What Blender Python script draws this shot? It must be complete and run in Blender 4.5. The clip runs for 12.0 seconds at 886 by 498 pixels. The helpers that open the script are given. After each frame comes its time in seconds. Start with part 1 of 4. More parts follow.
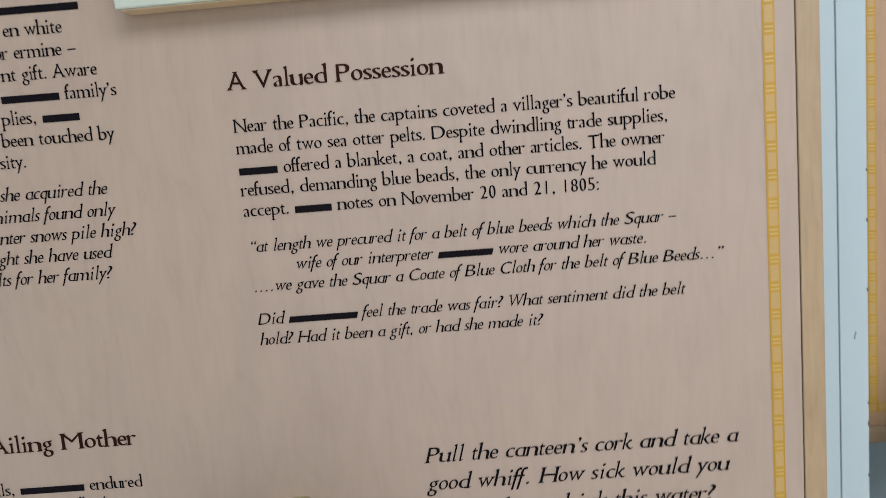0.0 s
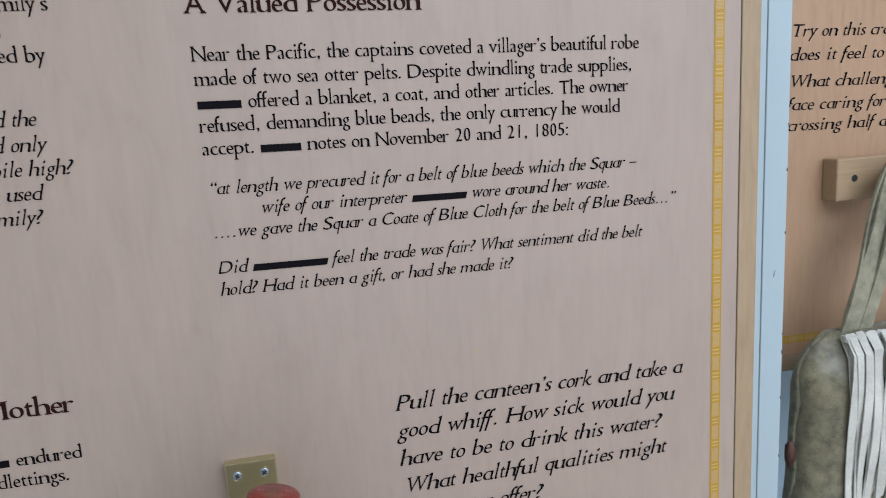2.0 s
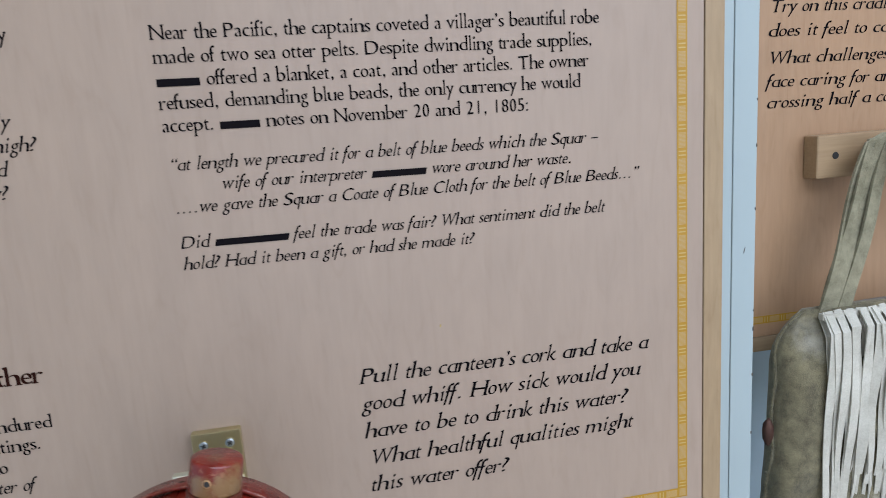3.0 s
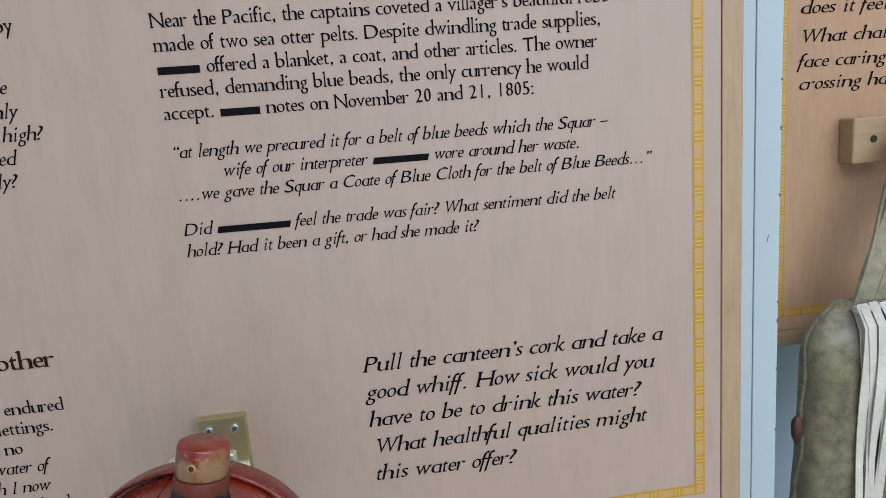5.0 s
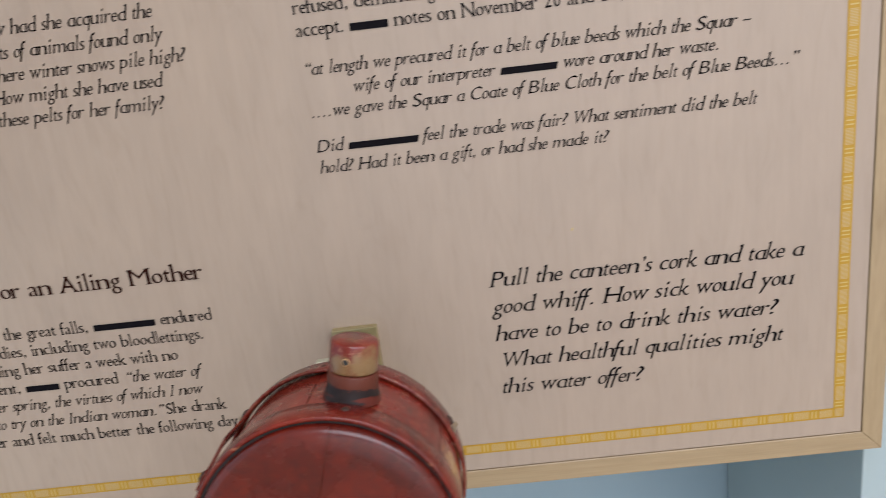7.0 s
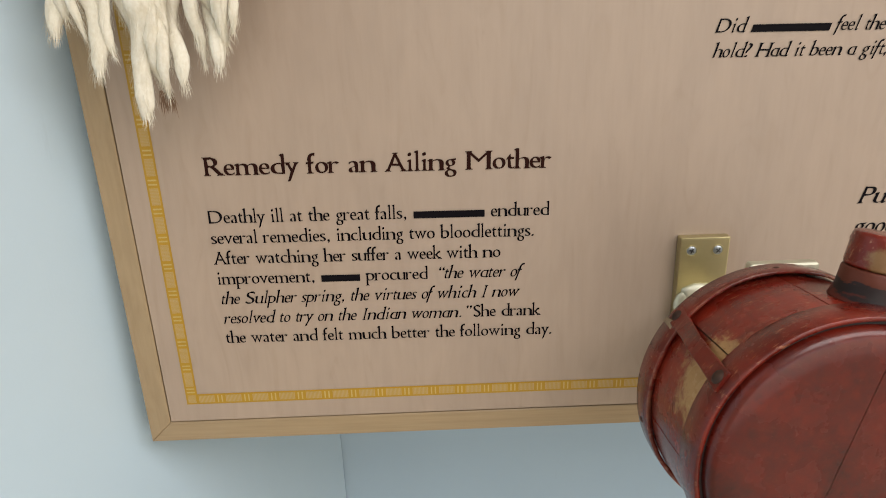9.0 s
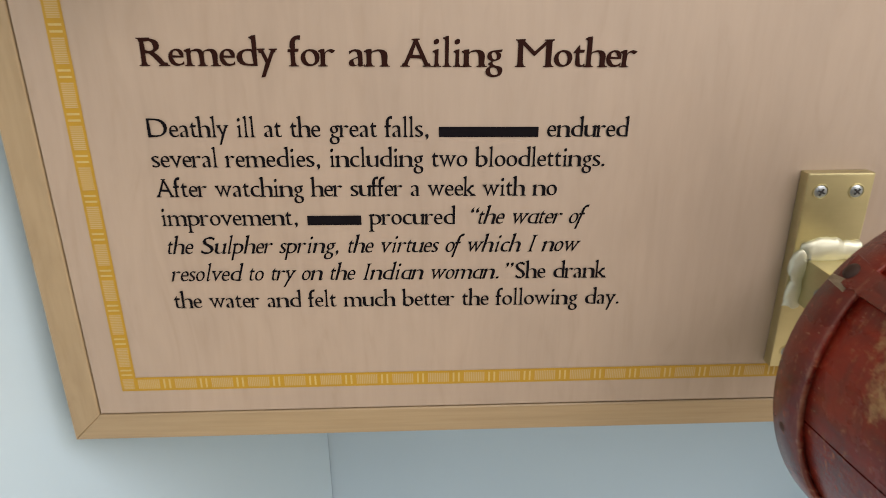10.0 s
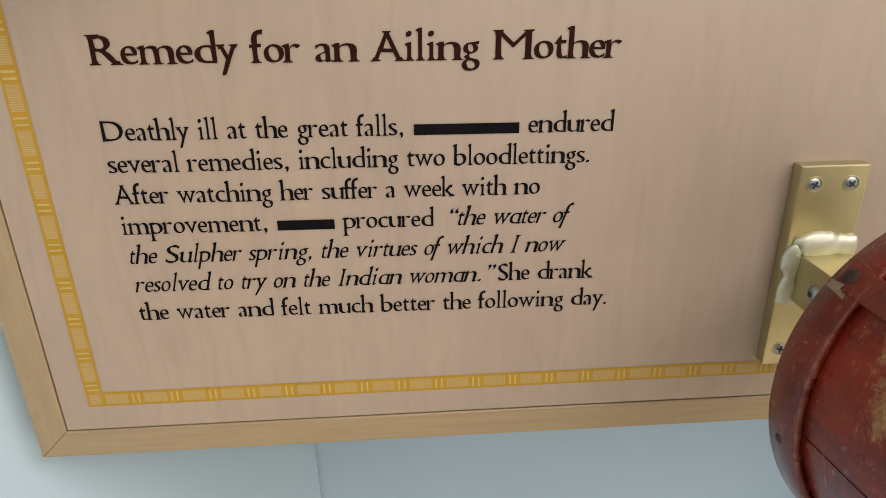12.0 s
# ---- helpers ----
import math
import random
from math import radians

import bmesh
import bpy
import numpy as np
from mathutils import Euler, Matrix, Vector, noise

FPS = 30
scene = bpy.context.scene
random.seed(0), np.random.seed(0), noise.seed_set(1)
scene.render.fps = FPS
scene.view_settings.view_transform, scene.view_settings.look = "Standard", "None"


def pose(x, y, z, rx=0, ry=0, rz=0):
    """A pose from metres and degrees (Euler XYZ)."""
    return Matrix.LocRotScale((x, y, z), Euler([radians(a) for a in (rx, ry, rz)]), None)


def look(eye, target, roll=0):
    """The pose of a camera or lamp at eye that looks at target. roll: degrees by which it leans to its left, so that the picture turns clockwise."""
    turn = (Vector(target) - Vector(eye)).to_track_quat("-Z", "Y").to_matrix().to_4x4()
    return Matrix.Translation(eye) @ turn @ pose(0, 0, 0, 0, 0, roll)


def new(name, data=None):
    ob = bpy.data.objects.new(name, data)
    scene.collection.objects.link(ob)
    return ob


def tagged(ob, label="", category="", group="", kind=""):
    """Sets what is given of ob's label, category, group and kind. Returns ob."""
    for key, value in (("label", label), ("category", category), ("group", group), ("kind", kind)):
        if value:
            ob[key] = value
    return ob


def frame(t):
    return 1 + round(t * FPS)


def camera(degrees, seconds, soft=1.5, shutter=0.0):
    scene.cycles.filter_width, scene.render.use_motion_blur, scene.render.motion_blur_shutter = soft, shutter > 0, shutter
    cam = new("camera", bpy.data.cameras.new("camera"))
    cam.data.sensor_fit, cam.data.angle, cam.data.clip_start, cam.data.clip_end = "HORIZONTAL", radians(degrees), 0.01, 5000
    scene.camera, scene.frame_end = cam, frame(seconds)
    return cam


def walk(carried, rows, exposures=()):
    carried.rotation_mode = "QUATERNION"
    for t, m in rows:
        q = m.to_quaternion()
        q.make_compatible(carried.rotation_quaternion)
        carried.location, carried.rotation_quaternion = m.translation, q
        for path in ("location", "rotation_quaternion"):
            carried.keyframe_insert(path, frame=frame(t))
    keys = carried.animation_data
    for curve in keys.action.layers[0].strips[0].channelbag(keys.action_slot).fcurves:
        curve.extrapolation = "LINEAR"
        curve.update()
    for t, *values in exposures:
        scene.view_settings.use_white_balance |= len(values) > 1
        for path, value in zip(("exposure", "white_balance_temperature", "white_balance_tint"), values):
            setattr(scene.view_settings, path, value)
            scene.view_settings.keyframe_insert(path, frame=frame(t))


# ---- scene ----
cam = camera(67.7, 12.0, soft=0.85, shutter=0.3)
PATH = [
    (0, (0.691, -0.59, 1.488), (0.654, 1.394, 1.244), -5.0),
    (0.5, (0.563, -0.603, 1.481), (0.873, 1.346, 1.152), -6.2),
    (1, (0.541, -0.586, 1.478), (0.889, 1.359, 1.174), -4.1),
    (1.5, (0.555, -0.575, 1.485), (0.898, 1.368, 1.158), -3.9),
    (2, (0.586, -0.575, 1.468), (0.969, 1.356, 1.114), -3.6),
    (2.5, (0.564, -0.596, 1.468), (1.058, 1.287, 1.007), -4.0),
    (3, (0.634, -0.594, 1.453), (0.962, 1.342, 1.072), -4.1),
    (3.2, (0.663, -0.587, 1.445), (0.956, 1.352, 1.051), -4.1),
    (4.8, (0.671, -0.59, 1.448), (0.858, 1.36, 1.045), -4.5),
    (5, (0.673, -0.59, 1.445), (0.863, 1.361, 1.048), -4.8),
    (5.3, (0.682, -0.584, 1.445), (0.747, 1.333, 0.88), -7.8),
    (5.5, (0.697, -0.561, 1.431), (0.867, 1.34, 0.83), -4.2),
    (6, (0.695, -0.559, 1.414), (0.921, 1.345, 0.845), -2.9),
    (6.5, (0.689, -0.576, 1.42), (0.827, 1.35, 0.902), -4.1),
    (7, (0.632, -0.593, 1.418), (0.549, 1.336, 0.897), -7.2),
    (7.5, (0.455, -0.602, 1.447), (0.44, 1.317, 0.881), -5.0),
    (7.7, (0.378, -0.593, 1.454), (0.411, 1.326, 0.891), -5.6),
    (9.3, (0.273, -0.529, 1.372), (0.291, 1.346, 0.677), -1.2),
    (9.5, (0.268, -0.511, 1.364), (0.265, 1.364, 0.669), -1.6),
    (10, (0.249, -0.401, 1.299), (0.316, 1.46, 0.57), -0.2),
    (10.5, (0.243, -0.377, 1.299), (0.346, 1.468, 0.533), 0.2),
    (11, (0.246, -0.377, 1.305), (0.347, 1.469, 0.542), -0.2),
    (11.5, (0.247, -0.379, 1.302), (0.351, 1.461, 0.524), -0.6),
    (12, (0.256, -0.377, 1.304), (0.357, 1.461, 0.521), -1.0),
]
walk(cam, [(t, look(eye, target, roll)) for t, eye, target, roll in PATH], [
    (0, 0.0, 5950, 10), (0.5, 0.0, 5550, 10), (1.5, 0.0, 5400, 10), (2.5, 0.0, 5500, 10), (5, 0.0, 5600, 10), (6, -0.03, 5850, 10), (6.5, -0.02, 5900, 10), (7, 0.15, 6050, 11), (7.5, 0.10, 6100, 6), (7.7, 0.05, 6150, 4), (9.5, 0.04, 7100, 13), (10, 0.17, 7050, 13), (10.5, 0.12, 6950, 12), (12, 0.12, 7000, 12)])

# ---------- world and light ----------
world = bpy.data.worlds.new("sky")
scene.world = world
world.use_nodes = True
wn = world.node_tree
sky = wn.nodes.new("ShaderNodeTexSky")
sky.sky_type = "NISHITA"
sky.sun_disc = False
sky.sun_elevation = radians(38)
sky.sun_rotation = radians(150)
wn.links.new(sky.outputs[0], wn.nodes["Background"].inputs[0])
wn.nodes["Background"].inputs[1].default_value = 0.1


RZ_CEILING = 2.7


def window_lamp(name, x, y, z, target, wide, high, watts, colour):
    lamp = bpy.data.lights.new(name, "AREA")
    lamp.shape, lamp.size, lamp.size_y, lamp.energy, lamp.color = "RECTANGLE", wide, high, watts, colour
    ob = new(name, lamp)
    ob.matrix_world = look((x, y, z), target)
    return ob


window_lamp("window_daylight_right", 1.6, -3.16, 1.35, (1.6, 0, 1.35), 3.2, 2.0, 22, (0.94, 0.97, 1.0))
window_lamp("skylight_daylight", 1.9, -1.55, RZ_CEILING - 0.01, (1.9, -1.55, 0), 3.0, 1.3, 69, (0.96, 0.97, 1.0))
window_lamp("window_daylight_left", -2.16, -1.75, 1.4, (0, -1.75, 1.4), 1.9, 2.0, 24, (1.0, 0.94, 0.86))


# ---------- materials ----------
def material(name, rough=0.5, metal=0.0):
    m = bpy.data.materials.new(name)
    m.use_nodes = True
    b = m.node_tree.nodes["Principled BSDF"]
    b.inputs["Roughness"].default_value, b.inputs["Metallic"].default_value = rough, metal
    return m, m.node_tree, b


def node(t, kind, links=(), **values):
    n = t.nodes.new("ShaderNode" + kind)
    for key, value in values.items():
        n.inputs[key.replace("_", " ")].default_value = value
    for slot, out in links:
        t.links.new(out, n.inputs[slot])
    return n


def coords(t, scale=(1, 1, 1), source="Object"):
    c = t.nodes.new("ShaderNodeTexCoord")
    return node(t, "Mapping", [("Vector", c.outputs[source])], Scale=scale).outputs[0]


def ramp(t, fac, stops):
    r = t.nodes.new("ShaderNodeValToRGB")
    while len(r.color_ramp.elements) < len(stops):
        r.color_ramp.elements.new(0.5)
    for e, (at, colour) in zip(r.color_ramp.elements, stops):
        e.position, e.color = at, (*colour, 1)
    t.links.new(fac, r.inputs[0])
    return r.outputs[0]


def mixed(t, fac, a, b, blend="MIX"):
    n = t.nodes.new("ShaderNodeMix")
    n.data_type, n.blend_type = "RGBA", blend
    for slot, v in ((0, fac), (6, a), (7, b)):
        if isinstance(v, (int, float)):
            n.inputs[slot].default_value = v
        elif isinstance(v, tuple):
            n.inputs[slot].default_value = (*v, 1)
        else:
            t.links.new(v, n.inputs[slot])
    return n.outputs[2]


def bump(t, b, height, strength, distance=0.001):
    n = node(t, "Bump", [("Height", height)], Strength=strength, Distance=distance)
    t.links.new(n.outputs[0], b.inputs["Normal"])


def noise_out(t, vec, scale, detail=4.0, rough=0.55):
    return node(t, "TexNoise", [("Vector", vec)], Scale=scale, Detail=detail, Roughness=rough).outputs[0]


def plain(name, colour, rough=0.5, metal=0.0, vary=0.12, scale=60.0, relief=0.08, gloss=0.5):
    m, t, b = material(name, rough, metal)
    b.inputs["Specular IOR Level"].default_value = gloss
    vec = coords(t)
    dark = tuple(c * (1 - vary) for c in colour)
    light = tuple(min(1, c * (1 + vary)) for c in colour)
    n1, n2 = noise_out(t, vec, scale), noise_out(t, vec, scale / 9)
    fac = node(t, "Math", [(0, n1), (1, n2)])
    fac.operation = "MULTIPLY"
    t.links.new(ramp(t, fac.outputs[0], ((0.12, dark), (0.4, light))), b.inputs["Base Color"])
    if relief:
        bump(t, b, n1, relief)
    return m


def wood(name, dark, mid, light, grain=(26, 26, 1.6), rough=0.42, blotch=0.25, relief=0.05, fine=9.0, smudges=()):
    m, t, b = material(name, rough)
    vec = coords(t, grain)
    warp = noise_out(t, coords(t, (1, 1, 1)), 3.0, 3)
    n1 = noise_out(t, vec, fine, 7, 0.62)
    figure = node(t, "TexNoise", [("Vector", coords(t, (grain[0] / 2.4, grain[1] / 2.4, grain[2] * 1.6)))], Scale=2.4, Detail=5.0, Distortion=1.6)
    n2 = figure.outputs[0]
    base = ramp(t, n1, ((0.28, dark), (0.52, mid), (0.78, light)))
    patch = ramp(t, n2, ((0.3, tuple(c * 0.88 for c in mid)), (0.7, tuple(min(1, c * 1.07) for c in mid))))
    both = mixed(t, 0.5, base, patch)
    fleck = node(t, "TexNoise", [("Vector", coords(t, (grain[0] * 1.1, grain[1] * 1.1, grain[2] * 4)))], Scale=2.0, Detail=3.0, Distortion=2.4)
    both = mixed(t, 0.8, both, ramp(t, fleck.outputs[0], ((0.34, (1.05, 1.05, 1.05)), (0.56, (1, 1, 1)), (0.70, (0.93, 0.91, 0.88)))), "MULTIPLY")
    shade = ramp(t, warp, ((0.25, (1 - blotch, 1 - blotch * 1.1, 1 - blotch * 1.2)), (0.65, (1, 1, 1))))
    col = mixed(t, 0.55, both, shade, "MULTIPLY")
    for (px, pz), size, depth in smudges:
        d = node(t, "VectorMath", [(0, coords(t, (1, 0, 0.8)))])
        d.operation, d.inputs[1].default_value = "DISTANCE", (px, 0, pz * 0.8)
        k = node(t, "Math", [(0, d.outputs["Value"]), (1, warp)])
        k.operation, k.inputs[1].default_value = "MULTIPLY", 1.0 / size
        col = mixed(t, ramp(t, k.outputs[0], ((0.0, (depth,) * 3), (1.0, (0, 0, 0)))), col, (0.30, 0.25, 0.22))
    t.links.new(col, b.inputs["Base Color"])
    bump(t, b, n1, relief, 0.0006)
    return m


M_PANEL = wood("maple_veneer", (0.390, 0.277, 0.193), (0.430, 0.314, 0.224), (0.455, 0.339, 0.246), (22, 22, 1.3), 0.38, 0.10, 0.03, 9.0, (((0.900, 1.288), 0.032, 0.30), ((0.882, 1.300), 0.018, 0.22), ((0.585, 1.262), 0.022, 0.08)))
# M_PANEL's veneer, darker and warmer: the next bay's shade put into its colour
M_PANEL_SHADED = wood("shaded_maple_veneer", (0.34, 0.205, 0.112), (0.385, 0.240, 0.135), (0.42, 0.272, 0.160), (22, 22, 1.3), 0.38, 0.12, 0.03)
M_FRAME = wood("frame_maple_upright", (0.29, 0.200, 0.110), (0.35, 0.250, 0.142), (0.40, 0.293, 0.174), (30, 30, 2.0), 0.4, 0.1, 0.05)
M_FRAME_H = wood("frame_maple_level", (0.29, 0.200, 0.110), (0.35, 0.250, 0.142), (0.40, 0.293, 0.174), (2.0, 30, 30), 0.4, 0.1, 0.05)
M_PEGWOOD = wood("peg_oak", (0.32, 0.17, 0.07), (0.45, 0.26, 0.12), (0.55, 0.36, 0.19), (30, 4, 30), 0.42, 0.15, 0.06)
M_PEG_BASE = wood("peg_maple", (0.29, 0.19, 0.10), (0.36, 0.25, 0.14), (0.42, 0.31, 0.18), (2.0, 30, 30), 0.42, 0.1, 0.05)
# paler maple: the glow of light through the acrylic is put into the colour
M_CASE_BASE_LIT = wood("lit_case_maple", (0.62, 0.46, 0.27), (0.70, 0.54, 0.33), (0.76, 0.62, 0.41), (2.0, 30, 30), 0.42, 0.1, 0.05)
M_GROOVE = plain("groove_shadow_gap", (0.10, 0.055, 0.03), 0.8)
M_INK = plain("ink_black", (0.005, 0.004, 0.0055), 0.6, vary=0.1, relief=0, gloss=0.06)
M_INK_BROWN = plain("ink_brown", (0.022, 0.006, 0.004), 0.6, vary=0.1, relief=0, gloss=0.06)
M_GOLD = plain("border_gold", (0.40, 0.222, 0.012), 0.42, vary=0.06, scale=90, relief=0)


def hatch_material(name, axis):
    """Fine gold lines on bare maple."""
    m, t, b = material(name, 0.42)
    c = t.nodes.new("ShaderNodeTexCoord")
    sep = node(t, "SeparateXYZ", [(0, c.outputs["Object"])])
    mul = node(t, "Math", [(0, sep.outputs[axis])])
    mul.operation, mul.inputs[1].default_value = "MULTIPLY", 2 * math.pi / 0.00125
    s = node(t, "Math", [(0, mul.outputs[0])])
    s.operation = "SINE"
    t.links.new(ramp(t, s.outputs[0], ((0.1, (0.41, 0.252, 0.055)), (0.75, (0.43, 0.302, 0.150)))), b.inputs["Base Color"])
    return m


M_HATCH_X, M_HATCH_Z = hatch_material("border_hatch_level", 0), hatch_material("border_hatch_upright", 2)
M_PALE = plain("border_pale_bar", (0.47, 0.34, 0.12), 0.42, vary=0.05, relief=0)


def wall_paint(name, colour, rough=0.5):
    m, t, b = material(name, rough)
    vec = coords(t)
    big, fine = noise_out(t, vec, 2.2, 5), noise_out(t, vec, 420.0, 3)
    scuff = noise_out(t, coords(t, (6, 6, 1)), 9.0, 6, 0.7)
    a = ramp(t, big, ((0.3, tuple(c * 0.94 for c in colour)), (0.7, colour)))
    marks = ramp(t, scuff, ((0.66, (1, 1, 1)), (0.8, (0.9, 0.9, 0.9))))
    t.links.new(mixed(t, 0.6, a, marks, "MULTIPLY"), b.inputs["Base Color"])
    bump(t, b, fine, 0.12, 0.0005)
    return m


M_BLUE = wall_paint("pale_blue_paint", (0.40, 0.525, 0.62), 0.42)
M_PALE_WALL = wall_paint("off_white_blue_paint", (0.56, 0.705, 0.80), 0.42)
M_PARTITION = wall_paint("grey_green_blue_paint", (0.375, 0.448, 0.465), 0.42)
M_CREAM = wall_paint("cream_room_paint", (0.72, 0.68, 0.60), 0.6)
M_CEIL = wall_paint("ceiling_white", (0.80, 0.79, 0.76), 0.8)
M_FLOOR = wood("floor_oak", (0.46, 0.38, 0.28), (0.55, 0.47, 0.36), (0.62, 0.54, 0.43), (3, 30, 30), 0.35, 0.2, 0.06)
M_CHIP = plain("chipped_edge", (0.10, 0.09, 0.08), 0.8)


def brass(name, colour, rough):
    m, t, b = material(name, rough, 0.92)
    vec = coords(t, (1, 1, 30))
    n1, n2 = noise_out(t, vec, 40.0, 5), noise_out(t, coords(t), 30.0, 4)
    t.links.new(ramp(t, n2, ((0.3, tuple(c * 0.85 for c in colour)), (0.7, colour))), b.inputs["Base Color"])
    t.links.new(ramp(t, n1, ((0.2, (rough - 0.08,) * 3), (0.8, (rough + 0.1,) * 3))), b.inputs["Roughness"])
    bump(t, b, n1, 0.06, 0.0004)
    return m


M_BRASS = brass("satin_brass", (0.58, 0.51, 0.29), 0.40)
M_WELD = brass("weld_metal", (0.66, 0.65, 0.52), 0.55)
M_STEEL = brass("zinc_screw", (0.36, 0.39, 0.41), 0.42)
M_SOCKET = plain("screw_recess", (0.02, 0.02, 0.02), 0.6)
M_IRON = plain("rusty_iron", (0.07, 0.035, 0.025), 0.62, 0.5, 0.4, 90, 0.3)


def red_paint(name, worn_at=(), level=1.0, marks=0.5, rims=(), bare=1.0):
    """Oxblood paint over pale wood: blotches, scratches and bare worn spots."""
    m, t, b = material(name, 0.36)
    b.inputs["Coat Weight"].default_value, b.inputs["Coat Roughness"].default_value = 0.36, 0.14
    b.inputs["Specular IOR Level"].default_value = 0.3
    vec = coords(t)
    streak = noise_out(t, coords(t, (40, 5, 40)), 3.0, 6, 0.65)
    patch = noise_out(t, vec, 22.0, 5, 0.6)
    scratch = noise_out(t, coords(t, (9, 60, 22)), 6.0, 8, 0.75)
    base = ramp(t, patch, ((0.30, (0.040, 0.008, 0.007)), (0.5, (0.110, 0.014, 0.007)), (0.70, (0.190, 0.028, 0.012))))
    base = mixed(t, 0.45, base, ramp(t, streak, ((0.32, (0.045, 0.012, 0.012)), (0.55, (0.11, 0.018, 0.011)), (0.75, (0.19, 0.036, 0.016)))))
    dirt = noise_out(t, coords(t, (3, 12, 3)), 9.0, 6, 0.7)
    base = mixed(t, ramp(t, dirt, ((0.52, (0, 0, 0)), (0.66, (0.4, 0.4, 0.4)))), base, (0.035, 0.016, 0.016))
    base = mixed(t, 1.0, base, (level, level * 0.52, level * 0.42), "MULTIPLY")
    wear = ramp(t, scratch, ((0.585, (0, 0, 0)), (0.63, (min(1, marks * 1.2),) * 3)))
    specks = ramp(t, noise_out(t, vec, 300.0, 3, 0.6), ((0.70, (0, 0, 0)), (0.73, (marks,) * 3)))
    rub = noise_out(t, coords(t, (14, 30, 14)), 14.0, 9, 0.82)
    veins = noise_out(t, coords(t, (2.2, 20, 2.2)), 30.0, 7, 0.8)
    col = mixed(t, wear, base, (0.30, 0.105, 0.055))
    col = mixed(t, ramp(t, rub, ((0.59, (0, 0, 0)), (0.63, (marks * 0.8,) * 3))), col, (0.36, 0.16, 0.09))
    col = mixed(t, ramp(t, veins, ((0.60, (0, 0, 0)), (0.66, (0.35, 0.35, 0.35)))), col, (0.020, 0.008, 0.008))
    col = mixed(t, specks, col, (0.40, 0.26, 0.17))
    rough_noise = noise_out(t, vec, 130.0, 6, 0.75)
    along = node(t, "SeparateXYZ", [(0, vec)])
    for y in rims:
        k = node(t, "Math", [(0, along.outputs[1])])
        k.operation, k.inputs[1].default_value = "SUBTRACT", y
        k1 = node(t, "Math", [(0, k.outputs[0])])
        k1.operation = "ABSOLUTE"
        k2 = node(t, "Math", [(0, k1.outputs[0]), (2, rough_noise)])
        k2.operation, k2.inputs[1].default_value = "MULTIPLY_ADD", -240.0
        col = mixed(t, ramp(t, k2.outputs[0], ((0.36, (0, 0, 0)), (0.56, (0.5, 0.5, 0.5)))), col, (0.28, 0.12, 0.07))
    for (px, py, pz), size, power in worn_at:
        d = node(t, "VectorMath", [(0, vec)])
        d.operation, d.inputs[1].default_value = "DISTANCE", (px, py, pz)
        k = node(t, "Math", [(0, d.outputs["Value"])])
        k.operation, k.inputs[1].default_value = "MULTIPLY", 1.0 / size
        k2 = node(t, "Math", [(0, rough_noise), (1, k.outputs[0])])
        k2.operation = "SUBTRACT"
        mask = ramp(t, k2.outputs[0], ((0.0, (0, 0, 0)), (0.25, (power,) * 3)))
        col = mixed(t, mask, col, mixed(t, patch, tuple(c * bare for c in (0.30, 0.145, 0.055)), tuple(c * bare for c in (0.54, 0.35, 0.155))))
    t.links.new(col, b.inputs["Base Color"])
    t.links.new(ramp(t, patch, ((0.3, (0.17,) * 3), (0.7, (0.36,) * 3))), b.inputs["Roughness"])
    bump(t, b, rub, 0.3, 0.0009)
    return m


def hide(name, dark, light, scale=40.0, rough=0.85, relief=0.35):
    m, t, b = material(name, rough)
    vec = coords(t)
    n1, n2, n3 = noise_out(t, vec, scale, 6, 0.65), noise_out(t, vec, scale / 6, 4), noise_out(t, vec, scale * 14, 4, 0.7)
    a = ramp(t, n1, ((0.36, dark), (0.66, light)))
    c = ramp(t, n2, ((0.3, (0.78, 0.78, 0.78)), (0.62, (1, 1, 1))))
    col = mixed(t, 1.0, a, c, "MULTIPLY")
    col = mixed(t, 0.4, col, ramp(t, n3, ((0.35, dark), (0.65, light))))
    t.links.new(col, b.inputs["Base Color"])
    bump(t, b, n3, relief, 0.0012)
    b.inputs["Sheen Weight"].default_value = 0.25
    return m


M_SUEDE = hide("olive_grey_suede", (0.058, 0.049, 0.025), (0.26, 0.228, 0.126), 55, 0.85, 0.7)


def rubbed_pale(m, spots):
    """Bleached spots, rubbed bare, on a hide."""
    t, b = m.node_tree, m.node_tree.nodes["Principled BSDF"]
    col = b.inputs["Base Color"].links[0].from_socket
    vec = coords(t)
    blot = noise_out(t, vec, 38.0, 6, 0.65)
    for place, reach, power in spots:
        d = node(t, "VectorMath", [(0, vec)])
        d.operation, d.inputs[1].default_value = "DISTANCE", place
        k = node(t, "Math", [(0, d.outputs["Value"]), (2, blot)])
        k.operation, k.inputs[1].default_value = "MULTIPLY_ADD", -1.0 / reach
        col = mixed(t, ramp(t, k.outputs[0], ((-0.0, (0, 0, 0)), (0.4, (power,) * 3))), col, (0.62, 0.60, 0.53))
    t.links.new(col, b.inputs["Base Color"])


rubbed_pale(M_SUEDE, (((0.02, -0.035, 0.21), 0.16, 0.85), ((-0.135, -0.02, 0.275), 0.030, 0.25), ((-0.10, -0.02, 0.50), 0.06, 0.3)))
M_SUEDE_EDGE = hide("suede_seam", (0.06, 0.055, 0.04), (0.22, 0.20, 0.15), 160)
M_FRINGE = hide("bleached_leather", (0.42, 0.40, 0.33), (0.62, 0.60, 0.52), 30, 0.7, 0.12)
M_STRAP = hide("grey_green_suede", (0.13, 0.118, 0.065), (0.34, 0.315, 0.205), 60)
